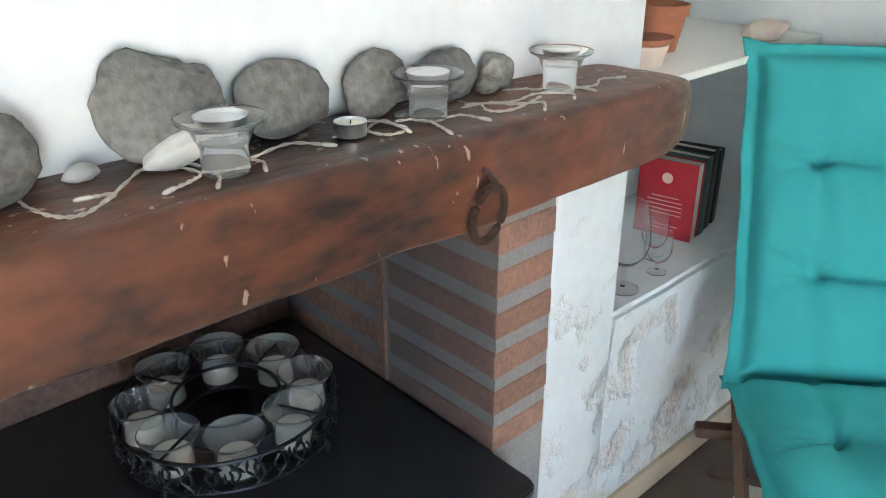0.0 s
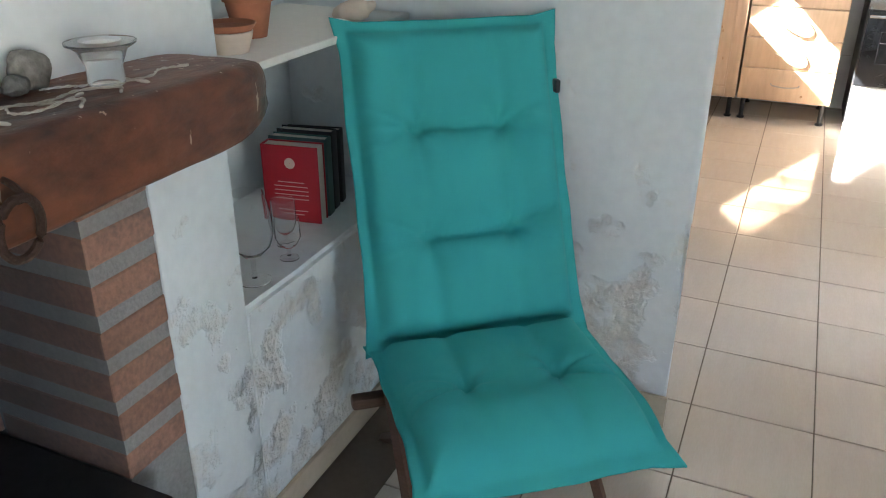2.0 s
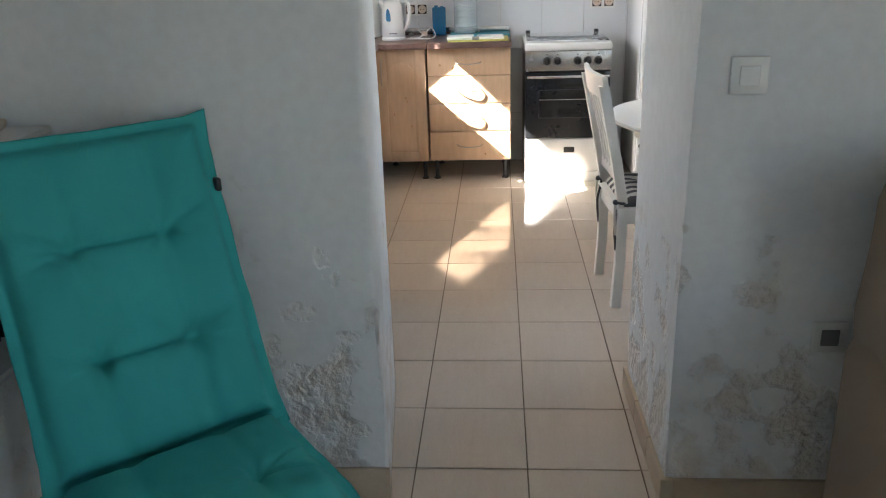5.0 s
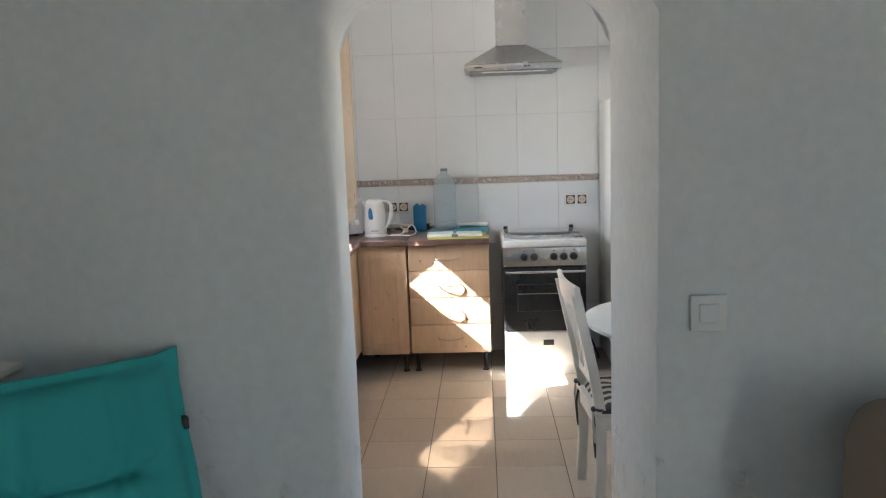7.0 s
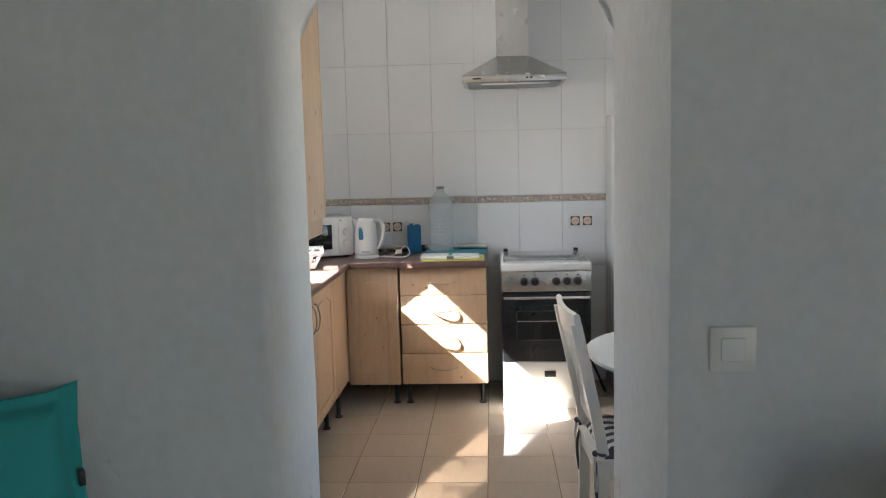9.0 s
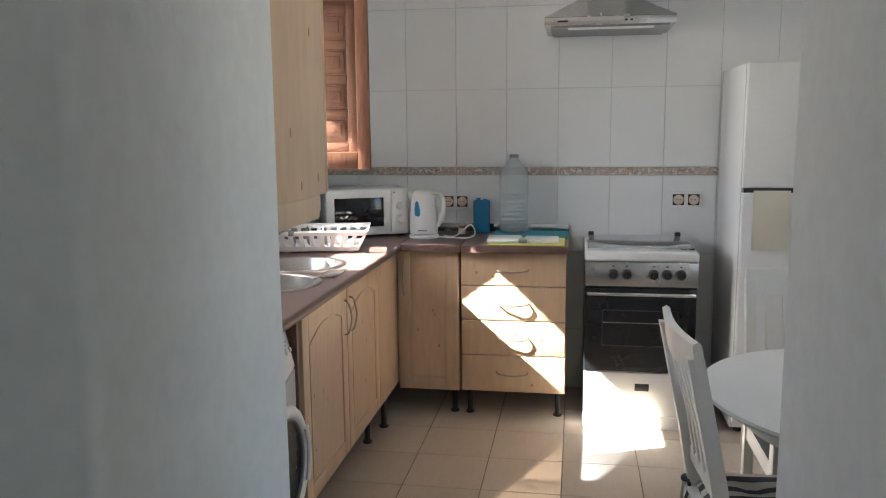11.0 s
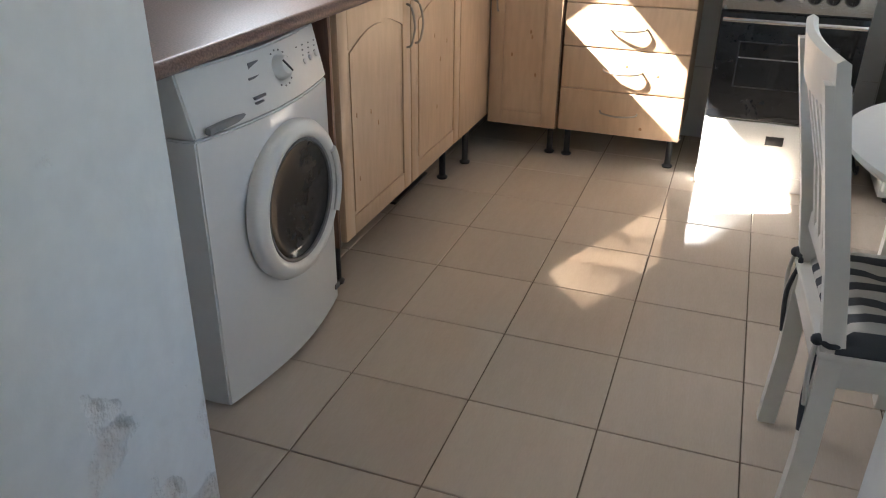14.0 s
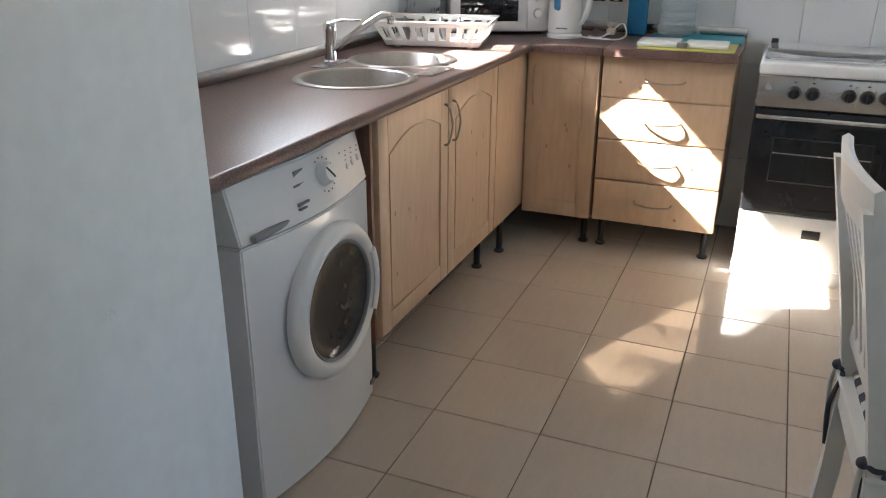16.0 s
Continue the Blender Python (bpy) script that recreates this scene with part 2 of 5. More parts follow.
M_PRINT = mat("grey_print", (0.16, 0.16, 0.17), 0.5, var=0.05, bump=0)
M_PINE = mat("knotty_pine", (0.60, 0.43, 0.29), 0.35, var=0.1, scale=3, fine=14, stretch=(3, 3, 0.6), bump=0.05, second=(0.53, 0.365, 0.235), per_object=0.04)
M_KNOT = mat("pine_knot", (0.40, 0.22, 0.11), 0.4, var=0.3, fine=60, bump=0.05)
M_TOP = mat("red_brown_laminate", (0.185, 0.115, 0.098), 0.33, var=0.1, scale=9, fine=190, fine_mix=0.75, bump=0.0, second=(0.10, 0.06, 0.052))
contrast(M_TOP, 0.42, 0.58)
M_STEEL = mat("brushed_steel", (0.6, 0.6, 0.6), 0.26, metal=1.0, var=0.06, scale=20, fine=200, stretch=(1, 0.1, 1), bump=0.03)
# steel base darkened to carry the shade inside the deep bowls
M_BOWL = mat("shaded_sink_steel", (0.36, 0.35, 0.34), 0.3, metal=1.0, var=0.1, scale=14, fine=120, bump=0.02)
M_SATIN = mat("satin_steel", (0.78, 0.78, 0.77), 0.5, metal=0.85, var=0.05, scale=12, fine=150, bump=0.02)
M_CHROME = mat("chrome", (0.75, 0.75, 0.76), 0.08, metal=1.0, var=0.02, bump=0)
M_BRASS = mat("aged_nickel", (0.42, 0.38, 0.33), 0.3, metal=1.0, var=0.1, bump=0.02)
M_OVENGLASS = mat("black_oven_glass", (0.012, 0.013, 0.015), 0.06, var=0.1, bump=0)
M_DRUM = mat("dark_drum_glass", (0.03, 0.031, 0.033), 0.1, var=0.4, scale=9, bump=0, spec=0.5)
M_WOOD = mat("varnished_red_pine", (0.15, 0.072, 0.043), 0.35, var=0.25, scale=4, fine=25, stretch=(5, 5, 0.5), bump=0.12, second=(0.09, 0.034, 0.02))
M_WHITEWOOD = mat("white_painted_wood", (0.74, 0.73, 0.69), 0.4, var=0.03, bump=0.04)
M_STRIPE_D = mat("charcoal_canvas", (0.06, 0.065, 0.075), 0.95, var=0.15, fine=500, bump=0.2)
M_STRIPE_L = mat("pale_canvas", (0.6, 0.58, 0.54), 0.95, var=0.1, fine=500, bump=0.2)
M_BLUE = mat("blue_plastic", (0.01, 0.16, 0.33), 0.35, var=0.05, bump=0.02)
M_MATT = mat("teal_mat", (0.03, 0.32, 0.42), 0.5, var=0.05, bump=0.02)
M_YEL = mat("yellow_board", (0.6, 0.55, 0.16), 0.5, var=0.05, bump=0)
M_PET = glass("clear_pet", (0.93, 0.98, 1.0), 0.03, 1.25, 0.86)
M_BAG = glass("clear_bag", (0.95, 0.96, 0.97), 0.15, 1.1, 0.8)
M_PANE = glass("window_glass", (0.98, 0.99, 0.99), 0.0, 1.3)
M_RED = mat("red_book_cloth", (0.42, 0.02, 0.03), 0.5, var=0.06, bump=0.03)
M_GREEN = mat("green_book_cloth", (0.05, 0.12, 0.11), 0.6, var=0.08, bump=0.03)
M_BLACKBOOK = mat("black_book_cover", (0.02, 0.02, 0.022), 0.5, var=0.1, bump=0.02)
M_PAPER = mat("paper", (0.7, 0.66, 0.56), 0.9, var=0.08, fine=300, bump=0.05)
M_TERRA = mat("terracotta", (0.4, 0.15, 0.08), 0.85, var=0.12, bump=0.2)
M_CREAM = mat("cream_ceramic", (0.68, 0.55, 0.46), 0.6, var=0.06, bump=0.05)
M_SHELF = mat("white_shelf", (0.76, 0.74, 0.7), 0.6, var=0.04, bump=0.1)
M_GROUND = mat("outdoor_gravel", (0.4, 0.36, 0.3), 0.95, var=0.2, bump=0.3)

# ---- mesh helpers ----


def box(bm, x0, x1, y0, y1, z0, z1, bevel=0.0, seg=2):
    r = bmesh.ops.create_cube(bm, size=1)
    vs = r["verts"]
    for v in vs:
        v.co = Vector((x0 + (v.co.x + 0.5) * (x1 - x0), y0 + (v.co.y + 0.5) * (y1 - y0), z0 + (v.co.z + 0.5) * (z1 - z0)))
    if bevel:
        es = list({e for v in vs for e in v.link_edges})
        bmesh.ops.bevel(bm, geom=es, offset=bevel, segments=seg, affect="EDGES", profile=0.5)
    return bm


def B(*a, **k):
    return box(bmesh.new(), *a, **k)


def lathe(profile, seg=32, at=(0, 0, 0), bm=None, close=False):
    """Turn (radius, height) pairs about a vertical axis."""
    bm = bm or bmesh.new()
    rings = []
    for r, z in profile:
        rings.append([bm.verts.new((at[0] + max(r, 1e-5) * math.cos(6.2831853 * i / seg), at[1] + max(r, 1e-5) * math.sin(6.2831853 * i / seg), at[2] + z)) for i in range(seg)])
    for a, b in zip(rings, rings[1:]):
        for i in range(seg):
            bm.faces.new((a[i], a[(i + 1) % seg], b[(i + 1) % seg], b[i]))
    bmesh.ops.remove_doubles(bm, verts=bm.verts[:], dist=2e-5)
    bmesh.ops.recalc_face_normals(bm, faces=bm.faces[:])
    return bm


def smooth_path(pts, n=8, closed=False):
    pts = [Vector(p) for p in pts]
    out, m = [], len(pts)
    for i in range(m if closed else m - 1):
        p0 = pts[i - 1] if (i or closed) else pts[0]
        p1, p2 = pts[i], pts[(i + 1) % m]
        p3 = pts[(i + 2) % m] if (closed or i + 2 < m) else pts[-1]
        for k in range(n):
            t = k / n
            out.append(0.5 * ((2 * p1) + (p2 - p0) * t + (2 * p0 - 5 * p1 + 4 * p2 - p3) * t * t + (3 * p1 - p0 - 3 * p2 + p3) * t ** 3))
    if not closed:
        out.append(pts[-1])
    return out


def tube(pts, r, seg=8, bm=None, closed=False, flat=1.0):
    """A round (or flattened) bar along the points."""
    bm = bm or bmesh.new()
    pts = [Vector(p) for p in pts]
    n, rings = len(pts), []
    for i, p in enumerate(pts):
        a = pts[i - 1] if (i or closed) else p
        b = pts[(i + 1) % n] if (closed or i + 1 < n) else p
        d = (b - a).normalized() if (b - a).length > 1e-9 else Vector((0, 0, 1))
        up = Vector((0, 0, 1)) if abs(d.z) < 0.9 else Vector((0, 1, 0))
        s = d.cross(up).normalized()
        u = s.cross(d)
        rr = r[i] if isinstance(r, (list, tuple)) else r
        rings.append([bm.verts.new(p + s * rr * math.cos(6.2831853 * k / seg) + u * rr * flat * math.sin(6.2831853 * k / seg)) for k in range(seg)])
    for i in range(n if closed else n - 1):
        a, b = rings[i], rings[(i + 1) % n]
        for k in range(seg):
            bm.faces.new((a[k], a[(k + 1) % seg], b[(k + 1) % seg], b[k]))
    if not closed:
        bm.faces.new(rings[0][::-1])
        bm.faces.new(rings[-1])
    bmesh.ops.recalc_face_normals(bm, faces=bm.faces[:])
    return bm


def prism(outline, d0, d1, axis="y", bevel=0.0):
    """Push a flat outline from d0 to d1 along one axis. Outline pairs are (x, z), (y, z) or (x, y)."""
    bm = bmesh.new()
    def at(p, d):
        return (p[0], d, p[1]) if axis == "y" else (d, p[0], p[1]) if axis == "x" else (p[0], p[1], d)
    a = [bm.verts.new(at(p, d0)) for p in outline]
    b = [bm.verts.new(at(p, d1)) for p in outline]
    bm.faces.new(a)
    bm.faces.new(b[::-1])
    n = len(a)
    for i in range(n):
        bm.faces.new((a[i], b[i], b[(i + 1) % n], a[(i + 1) % n]))
    bmesh.ops.recalc_face_normals(bm, faces=bm.faces[:])
    if bevel:
        bmesh.ops.bevel(bm, geom=bm.edges[:], offset=bevel, segments=2, affect="EDGES")
    return bm


def part(name, bm, material, parent=None, label="", shade=40, m=None):
    me = bpy.data.meshes.new(name)
    bm.to_mesh(me)
    bm.free()
    me.materials.append(material)
    if shade:
        me.polygons.foreach_set("use_smooth", [True] * len(me.polygons))
        me.set_sharp_from_angle(angle=radians(shade))
    ob = new(name, me)
    if parent:
        ob.parent = parent
    if m is not None:
        ob.matrix_basis = m
    if label:
        ob["label"] = label
    return ob


def thing(name, label, category, m=None, group="", kind=""):
    ob = new(name)
    ob.empty_display_size = 0.05
    if m is not None:
        ob.matrix_basis = m
    return tagged(ob, label, category, group, kind)


def piece(name, mesh, parent, m):
    ob = new(name, mesh)
    ob.parent = parent
    ob.matrix_basis = m
    return ob


def mesh_of(bm, material, name, smooth=False):
    me = bpy.data.meshes.new(name)
    bm.to_mesh(me)
    bm.free()
    me.materials.append(material)
    return me


def rough_up(bm, amount, scale, seed=0.0):
    for v in bm.verts:
        p = v.co * scale + Vector((seed, seed * 1.7, seed * 0.3))
        v.co += Vector((noise.noise(p), noise.noise(p + Vector((31, 0, 0))), noise.noise(p + Vector((0, 47, 0))))) * amount
    return bm


def structure(name, bm, material, label, category, shade=0):
    return tagged(part(name, bm, material, None, "", shade), label, category, kind="structure")

# ---- setting ----
H = 2.62


def arch_wall():
    """Thick wall between the rooms with a splayed, round-headed passage."""
    bm = bmesh.new()
    def loop(y, xl, xr, z0, h, x_end):
        c, w = (xl + xr) / 2, (xr - xl) / 2
        pts = [(-1.3, 0), (xl, 0)]
        pts += [(xl, z0 * k / 6) for k in range(1, 6)]
        pts += [(c - w * math.cos(math.pi * k / 24), z0 + h * math.sin(math.pi * k / 24)) for k in range(25)]
        pts += [(xr, z0 * k / 6) for k in range(5, 0, -1)]
        pts += [(xr, 0), (x_end, 0), (x_end, H), (-1.3, H)]
        return [bm.verts.new((x + (0.004 * noise.noise(Vector((x * 9, y, z * 7))) if z < 1.75 and 2 <= i < len(pts) - 4 else 0), y, z)) for i, (x, z) in enumerate(pts)]
    a = loop(1.97, 0.071, 0.826, 1.83, 0.21, 3.1)
    b = loop(2.585, 0.013, 0.818, 1.83, 0.21, 3.1)
    bm.faces.new(a)
    bm.faces.new(b[::-1])
    n = len(a)
    for i in range(n):
        bm.faces.new((a[i], b[i], b[(i + 1) % n], a[(i + 1) % n]))
    edge = [e for e in bm.edges for l in (a, b) if all(v in l[1:-3] for v in e.verts)]
    worn = [e for e in edge if all(v.co.y < 2.2 and v.co.x < 0.2 and v.co.z > 0.1 for v in e.verts)]
    bmesh.ops.bevel(bm, geom=[e for e in edge if e not in worn], offset=0.012, segments=3, affect="EDGES", profile=0.5)
    bmesh.ops.bevel(bm, geom=[e for e in worn if e.is_valid], offset=0.016, segments=3, affect="EDGES", profile=0.5)
    bmesh.ops.recalc_face_normals(bm, faces=bm.faces[:])
    return bm


structure("wall_arch", arch_wall(), M_PLASTER, "thick white plastered wall with an arched opening and damp flaking foot", "wall", 40)
# fireplace wall: breast above and left of the opening, and the solid part behind
bm = bmesh.new()
box(bm, -1.45, -0.70, -2.4, -0.9, 0, H)
box(bm, -1.45, -0.70, -0.9, 1.21, 1.03, H)
structure("wall_chimney_breast", bm, M_PLASTER_CLEAN, "smooth white chimney breast above the beam", "wall")
structure("wall_fireplace_pier", B(-1.05, -0.70, 1.0, 1.21, 0, 1.03, bevel=0.006), M_PLASTER, "white plastered fireplace pier with a worn edge", "wall", 40)
structure("wall_west", B(-1.65, -1.45, -2.4, 1.97, 0, H), M_PLASTER_CLEAN, "white plastered outer wall", "wall")
bm = B(-1.25, -0.70, 1.21, 1.97, 0, 0.59)
bmesh.ops.subdivide_edges(bm, edges=bm.edges[:], cuts=14, use_grid_fill=True)
for v in bm.verts:
    if v.co.x > -0.75:
        v.co.x += 0.006 * noise.noise(v.co * 6) + 0.003 * noise.noise(v.co * 23)
    if v.co.z > 0.55:
        v.co.z += 0.004 * noise.noise(v.co * 5)
bmesh.ops.bevel(bm, geom=[e for e in bm.edges if all(v.co.z > 0.58 and v.co.x > -0.715 for v in e.verts)], offset=0.012, segments=2, affect="EDGES")
structure("wall_bench", bm, M_PLASTER, "low white plastered ledge with flaking damp patches", "ledge", 50)
structure("wall_niche_back", B(-1.45, -1.08, 1.21, 1.97, 0.59, H), M_PLASTER_CLEAN, "white plastered back of the shelf niche", "wall")
# living room behind the camera: a patio door in the east wall
bm = bmesh.new()
box(bm, 3.0, 3.2, -2.4, -1.9, 0, H)
box(bm, 3.0, 3.2, -0.85, 1.97, 0, H)
box(bm, 3.0, 3.2, -1.9, -0.85, 2.1, H)
structure("wall_east", bm, M_PLASTER_CLEAN, "white plastered wall with a patio doorway", "wall")
structure("wall_south", B(-1.45, 3.2, -2.6, -2.4, 0, H), M_PLASTER_CLEAN, "plain white plastered wall", "wall")
structure("ceiling", B(-1.45, 3.2, -2.6, 6.1, H, H + 0.15), M_CEIL, "plain white ceiling", "ceiling")
# kitchen shell, faced with tiles further down
wall_k_n = structure("wall_kitchen_north", B(-1.35, 2.4, 5.81, 6.1, 0, H), M_WGROUT, "white glazed tiled kitchen wall with a floral border strip", "wall")
bm = bmesh.new()
box(bm, -1.23, -1.01, 2.586, 4.03, 0, H)
box(bm, -1.23, -1.01, 4.98, 5.81, 0, H)
box(bm, -1.23, -1.01, 4.03, 4.98, 0, 1.27)
box(bm, -1.23, -1.01, 4.03, 4.98, 2.2, H)
wall_k_w = structure("wall_kitchen_west", bm, M_WGROUT, "white tiled kitchen wall with a window opening over the sink", "wall")
bm = bmesh.new()
box(bm, 2.2, 2.4, 2.586, 2.9, 0, H)
box(bm, 2.2, 2.4, 3.7, 5.81, 0, H)
box(bm, 2.2, 2.4, 2.9, 3.7, 0, 0.95)
box(bm, 2.2, 2.4, 2.9, 3.7, 2.05, H)
structure("wall_kitchen_east", bm, M_PLASTER_CLEAN, "white kitchen wall with a small window opening", "wall")
structure("ground", B(-60, 60, -60, 60, -0.3, -0.05), M_GROUND, "pale gravel ground outside", "ground")
floor = structure("floor", B(-1.45, 3.2, -2.6, 6.1, -0.05, -0.004), M_GROUT, "glossy beige ceramic tiled floor with brown joints", "floor")

# skirting tiles
skirt = structure("baseboard", B(0.845, 3.0, 1.957, 1.97, 0, 0.078, bevel=0.002), M_SKIRT, "beige tile skirting along the wall foot", "baseboard")
part("skirting_tile", B(-0.70, 0.076, 1.957, 1.9695, 0, 0.1, bevel=0.002), M_SKIRT, skirt)
part("skirting_tile", B(-0.699, -0.687, 1.21, 1.957, 0, 0.072, bevel=0.002), M_SKIRT, skirt)
for y0, y1 in ((1.958, 2.16), (2.163, 2.36), (2.363, 2.59)):
    t0, t1 = (y0 - 1.97) / 0.55, (y1 - 1.97) / 0.55
    xa, xb = 0.826 - 0.007 * t0, 0.826 - 0.007 * t1
    part("skirting_tile", prism([(xa + 0.02, y0), (xa - 0.013 + 0.025 * 0, y0), (xb - 0.013, y1), (xb + 0.02, y1)], 0, 0.078, "z", 0.0015), M_SKIRT, skirt)

# ---- fireplace ----


def beam():
    bm = bmesh.new()
    ny, ring = 90, []
    for i in range(ny + 1):
        y = -1.3 + 2.44 * i / ny
        end = max(0.0, (y - 1.04) / 0.1)
        pts = []
        x0, x1 = -0.715, -0.515 - 0.012 * max(0, (y - 0.9)) - 0.05 * end ** 2 * 0.6
        z1 = 1.147 - 0.02 * max(0, y - 0.3) - 0.012 * end ** 2
        z0 = 1.018 + 0.004 * math.sin(y * 6) + 0.012 * max(0, noise.noise(Vector((y * 7, 0, 0)))) + (0.02 * end)
        w, h, r = x1 - x0, z1 - z0, 0.022
        prof = []
        for cx, cz, a0 in ((x1 - r, z0 + r * 0.5, -90), (x1 - r, z1 - r, 0)):
            for k in range(7):
                a = radians(a0 + 15 * k)
                prof.append((cx + r * math.cos(a), cz + r * (0.5 if a0 else 1) * math.sin(a)))
        front = prof[:7] + [(x1, prof[6][1] + (prof[7][1] - prof[6][1]) * k / 6) for k in range(1, 6)] + prof[7:]
        top = [(x1 - r - (w - r) * k / 6, z1) for k in range(1, 7)]
        bot = [(x0 + (w - r) * k / 4, z0) for k in range(0, 4)]
        for x, z in bot + front + top:
            n = noise.noise(Vector((x * 12, y * 5, z * 12))) * 0.006 + noise.noise(Vector((x * 50, y * 22, z * 50))) * 0.0022
            pts.append(bm.verts.new((x + n, y, z + n * (0.5 if z > z0 + 0.01 else 1.3))))
        ring.append(pts)
    n = len(ring[0])
    for a, b in zip(ring, ring[1:]):
        for k in range(n):
            bm.faces.new((a[k], a[(k + 1) % n], b[(k + 1) % n], b[k]))
    bm.faces.new(ring[0])
    bm.faces.new(ring[-1][::-1])
    bmesh.ops.recalc_face_normals(bm, faces=bm.faces[:])
    return bm


mantel = thing("mantel_beam", "old dark brown wooden beam mantel with worn edges over the fireplace", "mantel", pose(0, 0, 0))
part("beam", beam(), M_BEAM, mantel, shade=60)
ring_mount = part("ring_staple", tube(smooth_path([(-0.518, 0.617, 1.10), (-0.500, 0.619, 1.092), (-0.497, 0.622, 1.078), (-0.518, 0.624, 1.07)]), 0.004), M_RUST, mantel, "rusty iron staple")
pts = [(-0.500 - 0.01 * math.cos(a) * 0 + 0.006 * math.sin(a), 0.614 + 0.027 * math.cos(a), 1.045 + 0.037 * math.sin(a)) for a in [6.2832 * k / 28 for k in range(28)]]
part("iron_ring", tube(pts, 0.0055, closed=True), M_RUST, mantel, "rusty hanging iron ring")

fireplace = thing("fireplace", "open fireplace with red brick sides and a grey mortar pattern", "fireplace")
part("firebox_back", B(-1.44, -1.40, -0.9, 0.86, 0, 1.03), M_DARKBRICK, fireplace, "dark firebox back")
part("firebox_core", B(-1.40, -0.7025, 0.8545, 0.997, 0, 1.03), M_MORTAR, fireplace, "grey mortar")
part("firebox_side", B(-1.40, -0.706, -0.98, -0.9, 0, 1.03), M_DARKBRICK, fireplace)
part("hearth_base", B(-1.40, -0.61, -0.9, 0.84, 0, 0.42), M_PLASTER_CLEAN, fireplace, "white plastered hearth base")
part("hearth_plate", prism([(-1.395, -0.9), (-0.575, -0.9), (-0.575, 0.815), (-0.58, 0.835), (-0.60, 0.845), (-1.395, 0.845)], 0.42, 0.44, "z", 0.004), M_BLACK, fireplace, "black iron hearth plate with rounded corner")

bench_shelf = structure("shelf_slab", B(-1.08, -0.695, 1.205, 1.97, 1.053, 1.07, bevel=0.003), M_SHELF, "white painted shelf slab over the niche", "shelf", 40)


def stone(name, label, m, size, seed, material=M_STONE, rough=0.16, sub=4):
    bm = bmesh.new()
    bmesh.ops.create_icosphere(bm, subdivisions=sub, radius=1)
    for v in bm.verts:
        d = v.co.normalized()
        p = d * 1.1 + Vector((seed * 3.1, seed * 1.3, seed * 0.7))
        k = 1 + rough * 1.5 * noise.noise(p) + rough * 0.6 * noise.noise(p * 2.6) + 0.02 * noise.noise(p * 11)
        v.co = Vector((d.x * k * size[0], d.y * k * size[1], d.z * k * size[2]))
    zmin = min((m.to_3x3() @ v.co).z for v in bm.verts)
    m = Matrix.Translation((0, 0, -zmin)) @ m
    return tagged(part(name, bm, material, None, shade=60, m=m), label, "stone")


TOP = 1.145


def beam_z(y):
    return 1.146 - 0.02 * max(0, y - 0.3)


for y, x, sy, sz, sx, tilt, seed, lab in (
        (0.118, -0.655, 0.062, 0.052, 0.028, 18, 1, "rounded grey river stone with a pale ring"),
        (0.298, -0.664, 0.074, 0.068, 0.022, 16, 2, "large flat slate-grey river stone leaning on the wall"),
        (0.446, -0.664, 0.066, 0.052, 0.024, 14, 3, "rounded grey-brown stone leaning on the wall"),
        (0.578, -0.668, 0.052, 0.048, 0.02, 12, 4, "smooth brownish grey stone leaning on the wall"),
        (0.70, -0.668, 0.063, 0.044, 0.02, 12, 5, "wedge-shaped grey stone leaning on the wall"),
        (0.805, -0.672, 0.036, 0.032, 0.018, 10, 6, "small dark grey stone with pale string around it"),
        (0.768, -0.655, 0.02, 0.016, 0.014, 0, 7, "tiny dark stone beside larger stones")):
    stone("river_stone", lab, pose(x, y, beam_z(y), 0, -tilt, 0), (sx, sy * 0.92, sz * 0.84), seed)
stone("pebble", "flat pale grey pebble on the beam", pose(-0.665, 0.208, 1.146, 0, 0, 30), (0.014, 0.021, 0.008), 9, M_PEBBLE)
stone("pebble", "small flat brown pebble on the beam", pose(-0.64, 0.603, 1.14, 0, 0, 10), (0.01, 0.017, 0.005), 10)
stone("white_stone", "long smooth white stone on the beam", pose(-0.640, 0.305, 1.146, 12, 0, 10), (0.017, 0.046, 0.017), 11, M_PEBBLE, 0.1)


def tealight(m, name="tealight", label="white tealight in a silver cup"):
    t = thing(name, label, "candle", m)
    part("cup", lathe([(0.001, 0), (0.0185, 0), (0.0195, 0.016), (0.0198, 0.0165), (0.019, 0.0168), (0.0185, 0.013)], 28), M_ALU, t, "aluminium cup")
    part("wax", lathe([(0.0186, 0.006), (0.0186, 0.0125), (0.004, 0.013), (0.001, 0.0125)], 24), M_WAX, t, "white wax")
    part("wick", tube([(0, 0, 0.012), (0.001, 0, 0.018)], 0.0007, 6), M_DARK, t)
    return t


tealight(pose(-0.612, 0.497, 1.145))


